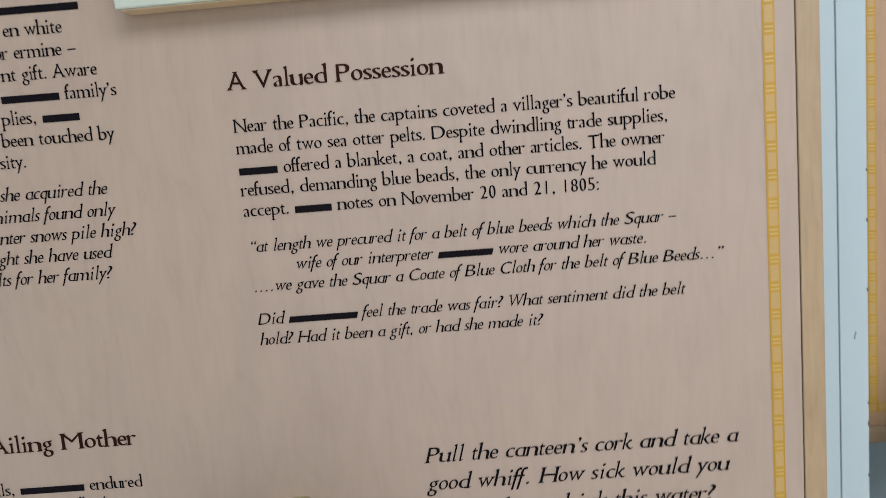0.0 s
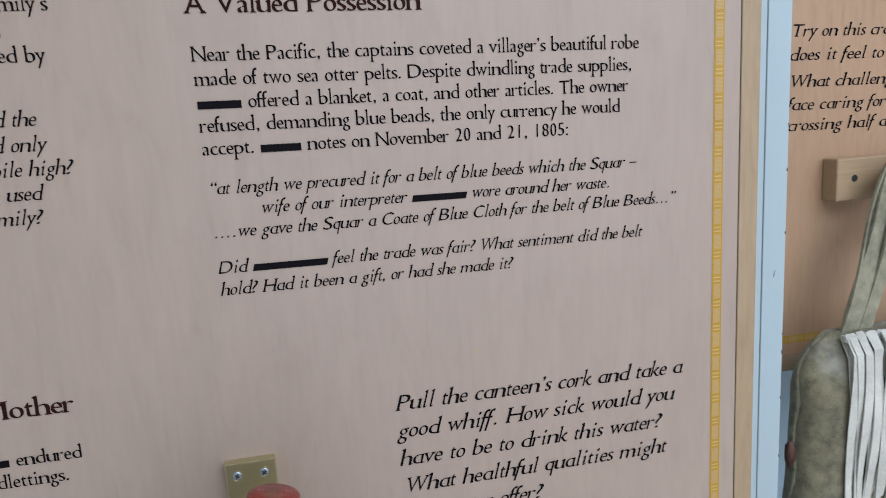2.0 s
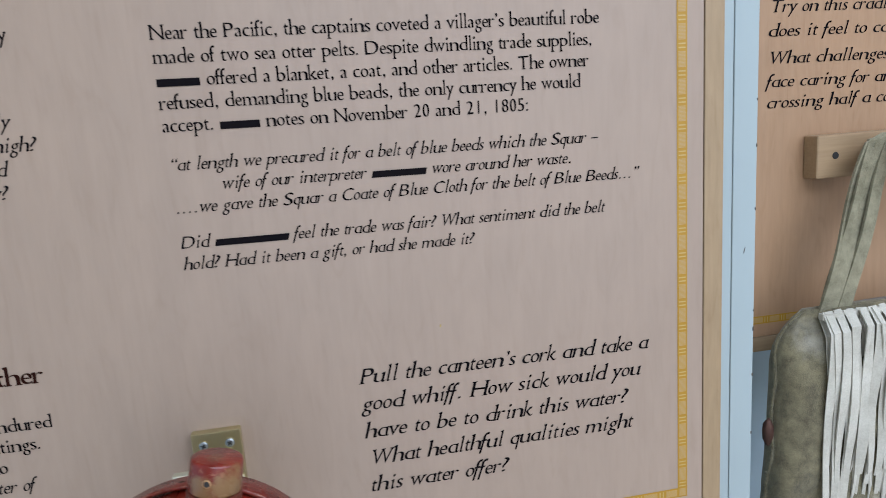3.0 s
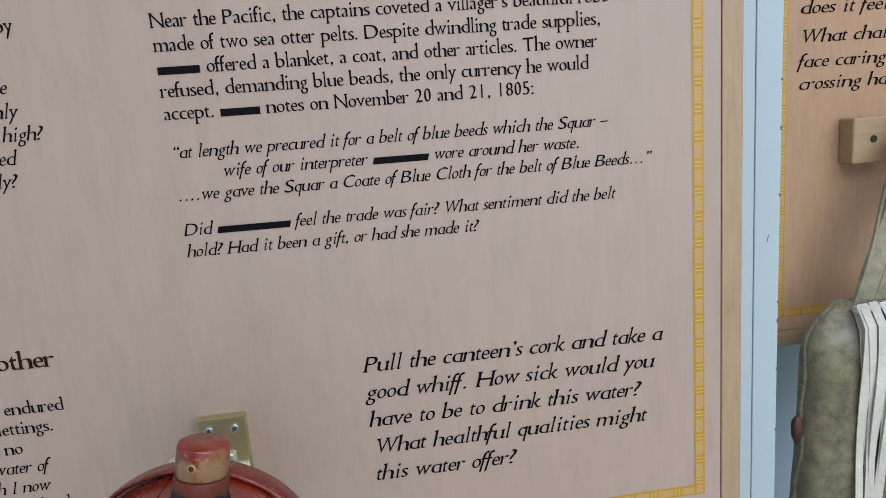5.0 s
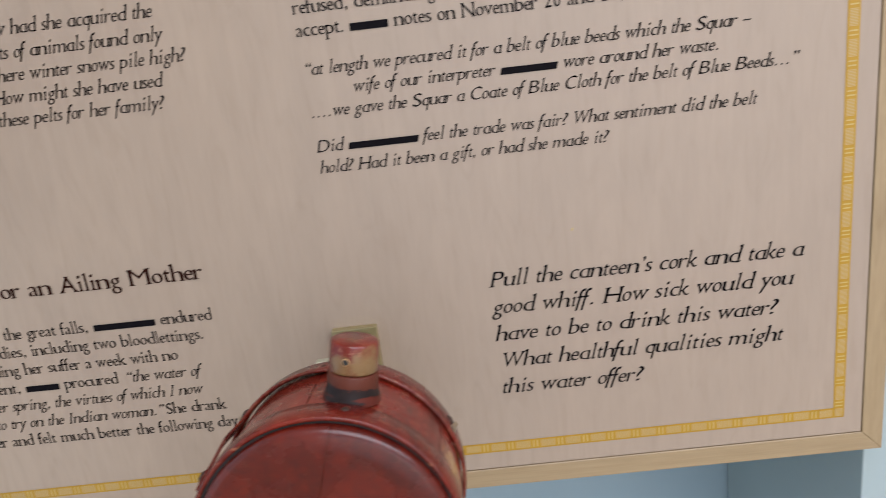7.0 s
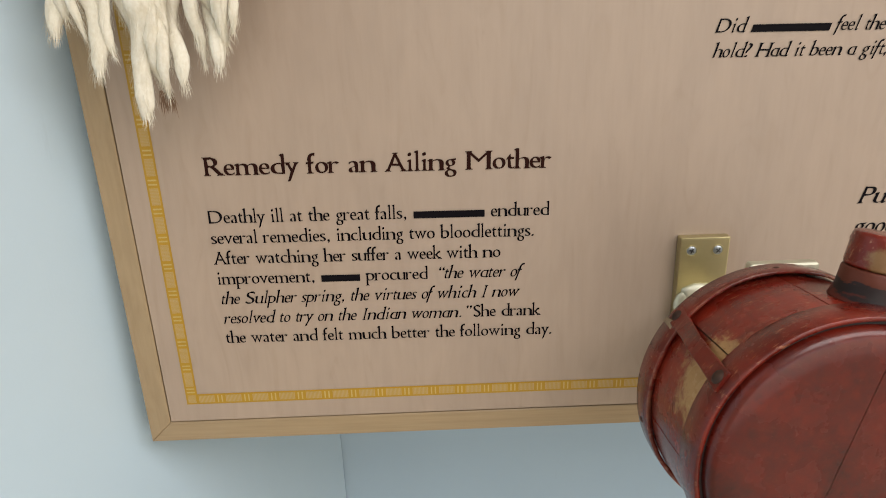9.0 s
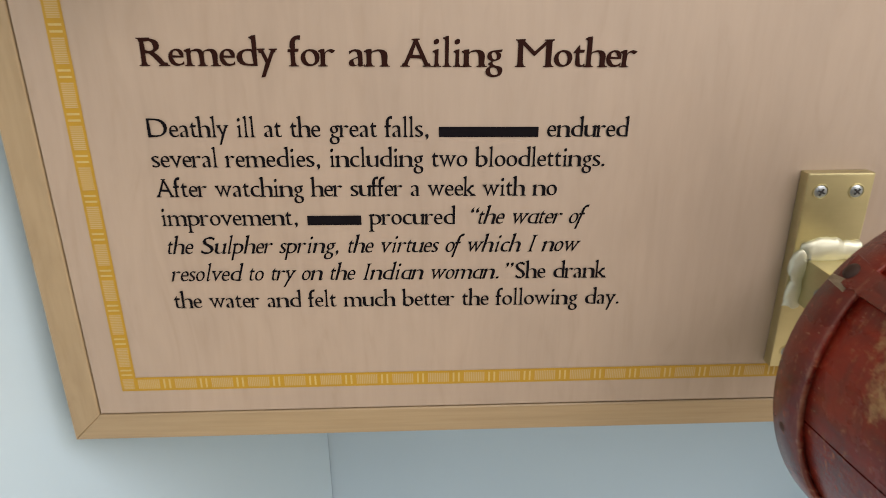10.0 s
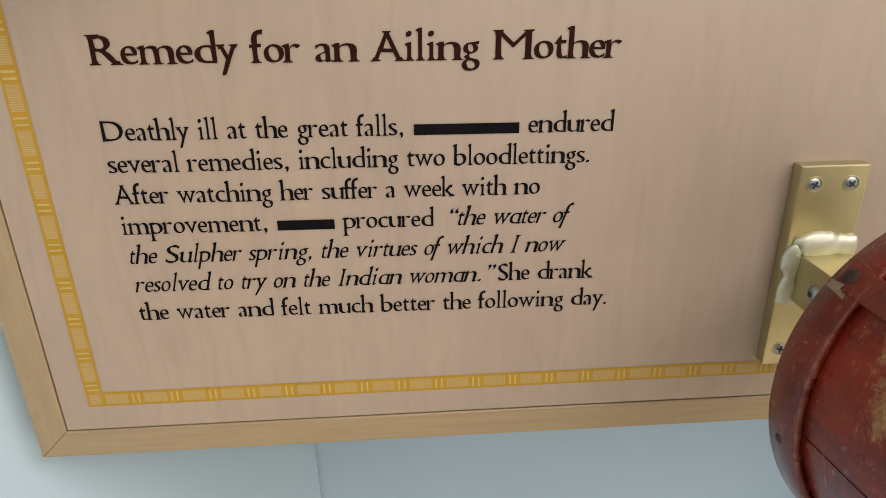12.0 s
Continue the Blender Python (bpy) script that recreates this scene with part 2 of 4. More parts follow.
M_FUR = hide("ermine_fur", (0.72, 0.65, 0.50), (0.90, 0.86, 0.75), 26, 0.75, 0.2)
M_FUR_DARK = hide("ermine_dark_tip", (0.12, 0.065, 0.035), (0.28, 0.16, 0.09), 60)
M_LEATHER_RAW = hide("torn_leather_edge", (0.28, 0.19, 0.11), (0.50, 0.38, 0.24), 120)


# ---------- mesh helpers ----------
def part(name, bm, mat, parent=None, label="", smooth=False):
    me = bpy.data.meshes.new(name)
    bmesh.ops.recalc_face_normals(bm, faces=bm.faces)
    bm.to_mesh(me)
    bm.free()
    me.materials.append(mat)
    if smooth:
        me.shade_smooth()
    ob = new(name, me)
    ob.parent = parent
    return tagged(ob, label)


def thing(name, label, category, at=None, group="", kind=""):
    ob = new(name)
    ob.empty_display_size = 0.05
    if at is not None:
        ob.matrix_world = at
    return tagged(ob, label, category, group, kind)


def box(x0, x1, y0, y1, z0, z1, bevel=0.0, segments=2, bm=None):
    bm2 = bmesh.new()
    bmesh.ops.create_cube(bm2, size=1)
    for v in bm2.verts:
        v.co = ((x0 + x1) / 2 + v.co.x * (x1 - x0), (y0 + y1) / 2 + v.co.y * (y1 - y0), (z0 + z1) / 2 + v.co.z * (z1 - z0))
    if bevel:
        bmesh.ops.bevel(bm2, geom=bm2.edges[:], offset=bevel, segments=segments, profile=0.7, affect="EDGES", clamp_overlap=True)
    if bm is None:
        return bm2
    join(bm, bm2)
    return bm


def join(bm, other):
    me = bpy.data.meshes.new("tmp")
    other.to_mesh(me)
    bm.from_mesh(me)
    other.free()
    bpy.data.meshes.remove(me)


def lathe(profile, steps=48, start=0.0, sweep=2 * math.pi, closed=False):
    """Profile of (radius, along y), turned round the y axis; angles from +x towards +z."""
    bm = bmesh.new()
    full = abs(sweep - 2 * math.pi) < 1e-6
    n = steps if full else steps + 1
    rings = []
    for i in range(n):
        a = start + sweep * i / steps
        rings.append([bm.verts.new((r * math.cos(a), y, r * math.sin(a))) for r, y in profile])
    count = len(profile)
    for i in range(steps):
        a, b = rings[i], rings[(i + 1) % n]
        for j in range(count if closed else count - 1):
            k = (j + 1) % count
            bm.faces.new((a[j], a[k], b[k], b[j]))
    if not full and closed:
        bm.faces.new(rings[0])
        bm.faces.new(rings[-1])
    bmesh.ops.remove_doubles(bm, verts=bm.verts, dist=1e-6)
    return bm


def tube(points, radii, seg=10, flat=1.0, bm=None):
    """A round or flattened tube through points; flat scales it across its second direction."""
    bm = bm or bmesh.new()
    pts = [Vector(p) for p in points]
    rings = []
    for i, p in enumerate(pts):
        d = (pts[min(i + 1, len(pts) - 1)] - pts[max(i - 1, 0)]).normalized()
        side = d.cross(Vector((0, 1, 0)))
        side = side.normalized() if side.length > 1e-4 else Vector((1, 0, 0))
        other = d.cross(side)
        rings.append([bm.verts.new(p + radii[i] * (side * math.cos(a) + other * math.sin(a) * flat)) for a in (2 * math.pi * k / seg for k in range(seg))])
    for a, b in zip(rings, rings[1:]):
        for k in range(seg):
            bm.faces.new((a[k], a[(k + 1) % seg], b[(k + 1) % seg], b[k]))
    bm.faces.new(rings[0])
    bm.faces.new(rings[-1])
    return bm


def ribbon(points, widths, thick, across):
    """A strip through points; across gives at each point the direction of its width."""
    bm = bmesh.new()
    pts = [Vector(p) for p in points]
    rows = []
    for i, p in enumerate(pts):
        d = (pts[min(i + 1, len(pts) - 1)] - pts[max(i - 1, 0)]).normalized()
        w = Vector(across[i]).normalized()
        n = d.cross(w).normalized() * thick / 2
        w = w * widths[i] / 2
        rows.append([bm.verts.new(q) for q in (p - w - n, p + w - n, p + w + n, p - w + n)])
    for a, b in zip(rows, rows[1:]):
        for k in range(4):
            bm.faces.new((a[k], a[(k + 1) % 4], b[(k + 1) % 4], b[k]))
    bm.faces.new(rows[0])
    bm.faces.new(rows[-1])
    return bm


def moved(bm, m):
    bmesh.ops.transform(bm, matrix=m, verts=bm.verts)
    return bm


# ---------- structure ----------
def slab(name, x0, x1, y0, y1, z0, z1, mat, label, bevel=0.0):
    ob = part(name, box(x0, x1, y0, y1, z0, z1, bevel), mat)
    return tagged(ob, label, "wall" if "wall" in name or "partition" in name else name.split("_")[0], "", "structure")


RX0, RX1, RY0, RY1, RZ = -2.2, 3.9, -3.2, 0.40, RZ_CEILING
SIDE_SLOPE, POST_X0, POST_X1, POST_Y = 0.337, 1.0515, 1.079, 0.032
slab("floor", RX0 - 0.2, RX1 + 0.2, RY0 - 0.2, RY1 + 0.2, -0.1, 0.0, M_FLOOR, "pale oak board floor of the exhibit room")


def ceiling_with_skylight():
    bm = bmesh.new()
    x0, x1, y0, y1 = 0.35, 3.45, -2.25, -0.85
    for a, b, c, d in ((RX0 - 0.2, x0, RY0 - 0.2, RY1 + 0.2), (x1, RX1 + 0.2, RY0 - 0.2, RY1 + 0.2), (x0, x1, RY0 - 0.2, y0), (x0, x1, y1, RY1 + 0.2)):
        box(a, b, c, d, RZ, RZ + 0.1, 0, 2, bm)
    tagged(part("ceiling", bm, M_CEIL), "white painted ceiling with a skylight opening", "ceiling", "", "structure")


ceiling_with_skylight()
slab("wall_back", RX0, RX1, RY1, RY1 + 0.12, 0, RZ, M_BLUE, "pale blue painted wall behind the panels")


def side_wall():
    """It runs slantwise from behind the panel towards the room."""
    bm = box(-0.12, 0.0, -0.85, RY1 - 0.004, 0, RZ - 0.002, 0.004)
    for v in bm.verts:
        v.co.x += SIDE_SLOPE * (v.co.y - 0.032) - 0.012
    tagged(part("wall_side", bm, M_PALE_WALL), "off-white blue painted side wall beside the panel", "wall", "", "structure")


side_wall()


def wall_with_window(name, axis, at, thick, lo, hi, w0, w1, z0, z1, label):
    bm = bmesh.new()
    for a, b, c, d in ((lo, w0, 0, RZ), (w1, hi, 0, RZ), (w0, w1, 0, z0), (w0, w1, z1, RZ)):
        if axis == "x":
            box(at, at + thick, a, b, c, d, 0, 2, bm)
        else:
            box(a, b, at, at + thick, c, d, 0, 2, bm)
    return tagged(part(name, bm, M_CREAM), label, "wall", "", "structure")


wall_with_window("wall_south", "y", RY0 - 0.15, 0.15, RX0, RX1, -0.1, 3.3, 0.3, 2.4, "cream painted wall with a window opening")
wall_with_window("wall_west", "x", RX0 - 0.15, 0.15, RY0, RY1, -2.75, -0.75, 0.35, 2.45, "cream painted wall with a tall window opening")
slab("wall_east", RX1, RX1 + 0.12, RY0, RY1, 0, RZ, M_CREAM, "plain cream painted wall")


def partition():
    bm = box(POST_X0 + 0.0004, POST_X1, POST_Y, RY1 - 0.004, 0, 2.3, 0.0012, 3)
    box(1.0225, POST_X0 + 0.0006, POST_Y + 0.0012, RY1 - 0.005, 0, 2.3, 0.001, 1, bm)
    ob = tagged(part("partition", bm, M_PARTITION), "grey blue painted partition with a chipped edge", "partition", "", "structure")
    rnd = random.Random(5)
    for z, h in ((1.452, 0.004), (1.405, 0.006), (1.338, 0.005), (1.226, 0.004), (1.205, 0.009), (1.152, 0.006), (1.082, 0.005)):
        chip = bmesh.new()
        bmesh.ops.create_icosphere(chip, subdivisions=1, radius=1)
        for v in chip.verts:
            v.co = (POST_X1 - 0.0006 + v.co.x * 0.0013, POST_Y + 0.0006 + v.co.y * 0.0012, z + v.co.z * h * 0.5 * rnd.uniform(0.7, 1.2))
        part("paint_chip", chip, M_CHIP, ob, "dark chip in the painted edge")
    scratch = ribbon([(1.0655, POST_Y - 0.0002, 1.291), (1.0662, POST_Y - 0.0002, 1.295), (1.0672, POST_Y - 0.0002, 1.298)], [0.0006, 0.0008, 0.0004], 0.0004, [(1, 0, 0)] * 3)
    part("scratch", scratch, M_CHIP, ob, "small dark scratch")


partition()


def window_frame(name, m, wide, high):
    w = thing(name, "white painted window frame with clear panes", "window", m, "", "structure")
    white = M_CEIL
    for x0, x1, z0, z1 in ((-wide / 2, wide / 2, 0, 0.05), (-wide / 2, wide / 2, high - 0.05, high), (-wide / 2, -wide / 2 + 0.05, 0.05, high - 0.05), (wide / 2 - 0.05, wide / 2, 0.05, high - 0.05), (-0.02, 0.02, 0.05, high - 0.05)):
        part("frame_bar", box(x0, x1, 0.05, 0.1, z0, z1, 0.004), white, w)


window_frame("window_1", pose(1.6, RY0 - 0.15, 0.3), 3.4, 2.1)
window_frame("window_2", pose(RX0 - 0.15, -1.75, 0.35, 0, 0, -90), 2.0, 2.1)

# ---------- printed lettering ----------
ADVANCE = dict(zip("abcdefghijklmnopqrstuvwxyz", (
    379, 479, 387, 497, 365, 241, 399, 470, 239, 240, 442, 228, 754, 515, 440, 491, 500, 340, 324, 289, 488, 433, 640, 450, 400, 410)))
ADVANCE.update(dict(zip("MEOABCDFHILNPRSTVW “”’,.:?–…01258", (
    860, 580, 760, 679, 590, 657, 803, 540, 780, 340, 564, 729, 534, 620, 433, 676, 690, 930, 284, 400, 400, 205, 248, 191, 219, 360, 480, 760, 440, 486, 478, 459, 459))))
SLANTED = dict(ADVANCE)
SLANTED.update(dict(zip("abcdefghijklmnopqrstuvwxyz", (
    450, 460, 360, 483, 352, 215, 407, 474, 295, 240, 379, 262, 750, 496, 388, 453, 412, 341, 270, 246, 477, 409, 635, 450, 397, 410))))
SLANTED.update(dict(zip("BCDHPSW ,.?’", (
    636, 681, 764, 728, 513, 554, 897, 285, 218, 311, 328, 230))))
GLYPHS = {}
CAP, XH, ASC, SLANT = 0.65, 0.41, 0.72, 0.28


def font_outline(ch):
    """Verts, faces and boundary edges of one letter of the built-in font."""
    cu = bpy.data.curves.new("glyph", "FONT")
    cu.body, cu.resolution_u = ch, 4
    ob = bpy.data.objects.new("glyph", cu)
    scene.collection.objects.link(ob)
    me = bpy.data.meshes.new_from_object(ob.evaluated_get(bpy.context.evaluated_depsgraph_get()))
    verts = [(v.co.x, v.co.y) for v in me.vertices]
    faces = [tuple(p.vertices) for p in me.polygons]
    bpy.data.objects.remove(ob)
    bpy.data.curves.remove(cu)
    bpy.data.meshes.remove(me)
    ways = {e for f in faces for e in zip(f, f[1:] + f[:1])}
    return verts, faces, [e for e in ways if e[::-1] not in ways]


def penned(verts, rim, thick, thin, stress):
    """Swells the strokes across the pen's axis and thins them along it, as a broad nib writes."""
    push = [[0.0, 0.0] for _ in verts]
    for a, b in rim:
        dx, dy = verts[b][0] - verts[a][0], verts[b][1] - verts[a][1]
        n = math.hypot(dx, dy)
        if n < 1e-6:
            continue
        for i in (a, b):
            push[i][0] += dy / n
            push[i][1] -= dx / n
    out = []
    for (x, y), (px, py) in zip(verts, push):
        n = math.hypot(px, py)
        if n < 1e-6:
            out.append((x, y))
            continue
        px, py = px / n, py / n
        c = (px * math.cos(stress) + py * math.sin(stress)) ** 2
        d = thick * c - thin * (1 - c)
        out.append((x + px * d, y + py * d))
    return out


def glyph(ch, italic):
    """One letter of the built-in font, fitted to book proportions, with thick and thin strokes and serifs: (x, y, layer) and faces, in ems."""
    key = (ch, italic)
    if key in GLYPHS:
        return GLYPHS[key]
    # the slanted book letter a has one storey: a bowl and a short stem
    single = italic and ch == "a"
    verts, faces, rim = font_outline("d" if single else ch)
    if not verts:
        GLYPHS[key] = ([], [])
        return GLYPHS[key]
    x0, x1 = min(v[0] for v in verts), max(v[0] for v in verts)
    adv = (SLANTED if italic else ADVANCE).get(ch, 470) / 1000
    room = adv * ((0.89 if italic else 0.93 if ch == "r" else 0.88) if ch.islower() or ch.isupper() else 0.95 if ch == "–" else 0.76)
    if ch == "f":
        room = max(room, 0.29)
    sx = room / max(x1 - x0, 0.05) if ch not in "il,.:’I1" else 0.82
    left = (adv - (x1 - x0) * sx) / 2 - 0.005
    low, cap_h, x_h, asc_h = FONT_LEVELS

    def height(y):
        if single:
            return min(y, x_h) * XH / x_h
        if ch.islower():
            if y <= 0:
                return y * 0.26 / max(low, 0.01)
            if y <= x_h:
                return y * XH / x_h
            return XH + (y - x_h) * (ASC - XH) / (asc_h - x_h)
        return y * CAP / cap_h

    out = [(left + (x - x0) * sx, height(y)) for x, y in verts]
    if italic and ch == "f":
        out = [(x - 0.05 * (y < 0.02), y if y > 0.02 else y - 0.21) for x, y in out]
    flat = list(out)
    out = penned(out, rim, PEN[italic][0], PEN[italic][1], 0.30)
    made = list(faces)
    peak, floor_y = max(v[1] for v in flat), min(v[1] for v in flat)
    out = [(x, y, 0) for x, y in out]
    if ch.isalpha() and not single:
        for a, b in rim:
            (ax, ay), (bx, by) = sorted((flat[a], flat[b]))
            if abs(ay - by) > 0.004 or not 0.035 < bx - ax < 0.2:
                continue
            foot = abs(ay) < 0.012 or (ch in "pq" and abs(ay - floor_y) < 0.012)
            head = abs(ay - peak) < 0.012 or (ch.islower() and abs(ay - XH) < 0.02)
            if foot and not (italic and ch.islower()) and ch not in "tacesu":
                ex, up = 0.060, 0.030
                q = [(ax - ex, ay), (bx + ex, ay), (bx + ex, ay + up * 0.7), (bx + 0.018, ay + up), (bx, ay + 0.085), (ax, ay + 0.085), (ax - 0.018, ay + up), (ax - ex, ay + up * 0.7)]
            elif foot and italic and ch in "hmniludk":
                # a small upward flick ends the last stem
                if bx < max(v[0] for v in flat) - 0.09:
                    continue
                q = [(ax, ay + 0.006), (bx - 0.01, ay - 0.006), (bx + 0.045, ay + 0.035), (bx + 0.065, ay + 0.085), (bx + 0.05, ay + 0.085), (bx + 0.025, ay + 0.05), (bx, ay + 0.06)]
            elif head and ch not in "tacesfg":
                ex = 0.055 if ch.isupper() else 0.045
                right = ex if ch.isupper() or ch in "vwyx" else 0
                drop = 0 if right else 0.045
                q = [(ax, ay - 0.10), (ax - 0.012, ay - 0.034 - drop), (ax - ex, ay - 0.022 - drop), (ax - ex, ay - drop * 0.8), (bx + right, ay + 0.008), (bx + right, ay - 0.022), (bx + right * 0.3, ay - 0.034), (bx, ay - 0.08)]
            else:
                continue
            n = len(out)
            out += [(x, y, 1) for x, y in q]
            made.append(tuple(range(n, n + len(q))))
    if single:
        ax = max(v[0] for v in flat)
        n = len(out)
        out += [(x, y, 1) for x, y in ((ax - 0.05, 0.03), (ax - 0.02, -0.008), (ax + 0.05, 0.03), (ax + 0.075, 0.085), (ax + 0.058, 0.085), (ax + 0.03, 0.05), (ax, 0.06))]
        made.append(tuple(range(n, n + 7)))
    if italic:
        out = [(x + SLANT * y, y, up) for x, y, up in out]
    GLYPHS[key] = (out, made)
    return GLYPHS[key]


# swell and thinning of the strokes for upright and slanted letters
PEN = {False: (0.015, 0.018), True: (0.010, 0.016)}


def font_levels():
    def top(ch):
        cu = bpy.data.curves.new("level", "FONT")
        cu.body = ch
        ob = bpy.data.objects.new("level", cu)
        scene.collection.objects.link(ob)
        me = bpy.data.meshes.new_from_object(ob.evaluated_get(bpy.context.evaluated_depsgraph_get()))
        ys = [v.co.y for v in me.vertices]
        bpy.data.objects.remove(ob)
        bpy.data.curves.remove(cu)
        bpy.data.meshes.remove(me)
        return min(ys), max(ys)
    return -top("p")[0], top("H")[1], top("x")[1], top("l")[1]


FONT_LEVELS = font_levels()


def text_line(owner, text, x0, x1, z, size, y, ink, italic=False, tilt=-0.0098, heavy=0.0):
    """One printed line from x0 to x1 on the baseline z at x0; words between # marks are printed as plain bars."""
    table = SLANTED if italic else ADVANCE
    pen, bar, chars = 0.0, False, []
    for ch in text:
        if ch == "#":
            bar = not bar
            continue
        chars.append((ch, bar, pen))
        pen += table.get(ch, 470) / 1000
    k = (x1 - x0) / pen
    verts, faces, run = [], [], None
    for ch, bar, at in chars + [(" ", False, pen)]:
        if bar:
            run = (run[0] if run else at, at + table.get(ch, 470) / 1000)
            continue
        if run:
            n = len(verts)
            a, b = run[0] + 0.03, run[1] - 0.03
            s = SLANT if italic else 0
            top = XH * size * 0.86
            verts += [(a * k, 0.0), (b * k, 0.0), (b * k + s * top, top), (a * k + s * top, top)]
            faces.append((n, n + 1, n + 2, n + 3))
            run = None
        gv, gf = glyph(ch, italic)
        # serifs lie a hair above the stems; a heavy line is struck twice
        for step in range(2 if heavy else 1):
            n = len(verts)
            dx = heavy * step * size
            verts += [((at + gx) * k + dx if not italic else (at + gx - SLANT * gy) * k + SLANT * gy * size, gy * size, 0.00006 * (up + 2 * step)) for gx, gy, up in gv]
            faces += [tuple(i + n for i in f) for f in gf]
    me = bpy.data.meshes.new("text_line")
    me.from_pydata([(x0 + px, y - sum(up), z + pz + px * tilt) for px, pz, *up in verts], [], faces)
    me.materials.append(ink)
    ob = new("text_line", me)
    ob.parent = owner
    return ob


# ---------- exhibit panels ----------
def exhibit_panel(name, label, x0, x1, z0, z1, y, border_x0, border_x1, border_z0, rail=0.0215):
    p = thing(name, label, "panel", pose(0, 0, 0))
    # the recessed panel takes the veneer with shade in its colour
    part("board", box(x0 + rail, x1 - rail, y, y + 0.02, z0 + rail, z1 - rail), M_PANEL if y < 0.1 else M_PANEL_SHADED, p, "maple veneer board with printed text")
    gap = 0.0011
    part("back_board", box(x0 + 0.004, x1 - 0.004, y + 0.0205, y + 0.03, z0 + 0.004, z1 - 0.004), M_GROOVE, p)

    def mitred(c):
        bm = bmesh.new()
        f = [bm.verts.new((a, y - 0.0008, b)) for a, b in c]
        k = [bm.verts.new((a, y + 0.0315, b)) for a, b in c]
        bm.faces.new(f)
        bm.faces.new(k[::-1])
        for i in range(4):
            bm.faces.new((f[i], k[i], k[(i + 1) % 4], f[(i + 1) % 4]))
        bmesh.ops.bevel(bm, geom=[e for e in bm.edges if all(v.co.y < y for v in e.verts)], offset=0.0006, segments=1, affect="EDGES")
        return bm

    r = rail - gap
    s = 0.00004
    part("frame_rail", mitred([(x0 + s, z0), (x1 - s, z0), (x1 - r - s, z0 + r), (x0 + r + s, z0 + r)]), M_FRAME_H, p)
    part("frame_rail", mitred([(x0 + s, z1), (x0 + r + s, z1 - r), (x1 - r - s, z1 - r), (x1 - s, z1)]), M_FRAME_H, p)
    part("frame_stile", mitred([(x0, z0 + s), (x0 + r, z0 + r + s), (x0 + r, z1 - r - s), (x0, z1 - s)]), M_FRAME, p)
    part("frame_stile", mitred([(x1, z0 + s), (x1, z1 - s), (x1 - r, z1 - r - s), (x1 - r, z0 + r + s)]), M_FRAME, p)
    # printed border: a gold band with hatched cells and pairs of pale bars
    w, period = 0.0108, 0.02515
    bx0, bx1, bz0, bz1 = border_x0, border_x1, border_z0, z1 - (border_z0 - z0)

    def sheet(rects, mat, nm, dy):
        vs, fs = [], []
        for a, b, c, d in rects:
            n = len(vs)
            vs += [(a, y - dy, c), (b, y - dy, c), (b, y - dy, d), (a, y - dy, d)]
            fs.append((n, n + 1, n + 2, n + 3))
        me = bpy.data.meshes.new(nm)
        me.from_pydata(vs, [], fs)
        me.materials.append(mat)
        ob = new(nm, me)
        ob.parent = p
        return ob

    sheet([(bx0, bx1, bz0, bz0 + w), (bx0, bx1, bz1 - w, bz1), (bx0, bx0 + w, bz0 + w, bz1 - w), (bx1 - w, bx1, bz0 + w, bz1 - w)], M_GOLD, "border_band", 0.0003)
    lying, upright, bars = [], [], []
    e = 0.0017
    for zz in (bz0, bz1 - w):
        a = bx0 + w + 0.0012
        while a < bx1 - w - 0.012:
            lying.append((a, min(a + 0.0147, bx1 - w - 0.001), zz + e, zz + w - e))
            for q in (a + 0.0172, a + 0.0209):
                if q < bx1 - w - 0.002:
                    bars.append((q, q + 0.0013, zz + e, zz + w - e))
            a += period
    for xx in (bx0, bx1 - w):
        a = bz0 + w + 0.0012 - 0.0128
        upright.append((xx + e, xx + w - e, bz0 + e, bz0 + w - 0.001))
        a = bz0 + w + 0.0046
        bars += [(xx + e, xx + w - e, a - 0.0030, a - 0.0017), (xx + e, xx + w - e, a + 0.0007, a + 0.0020)]
        a += 0.0042
        while a < bz1 - w - 0.02:
            upright.append((xx + e, xx + w - e, a, a + 0.0147))
            for q in (a + 0.0172, a + 0.0209):
                bars.append((xx + e, xx + w - e, q, q + 0.0013))
            a += period
    shapes = {}
    for rects, mat in ((lying, M_HATCH_X), (upright, M_HATCH_Z)):
        for a, b, c, d in rects:
            key = (mat.name, round(b - a, 4), round(d - c, 4))
            if key not in shapes:
                bm = box(0, b - a, -0.0005, 0.0002, 0, d - c)
                me = bpy.data.meshes.new("border_cell")
                bm.to_mesh(me)
                bm.free()
                me.materials.append(mat)
                shapes[key] = me
            cell = new("border_cell", shapes[key])
            cell.location, cell.parent = (a, y, c), p
    tagged(sheet(bars, M_PALE, "border_tick", 0.0005), kind="stuff")
    return p


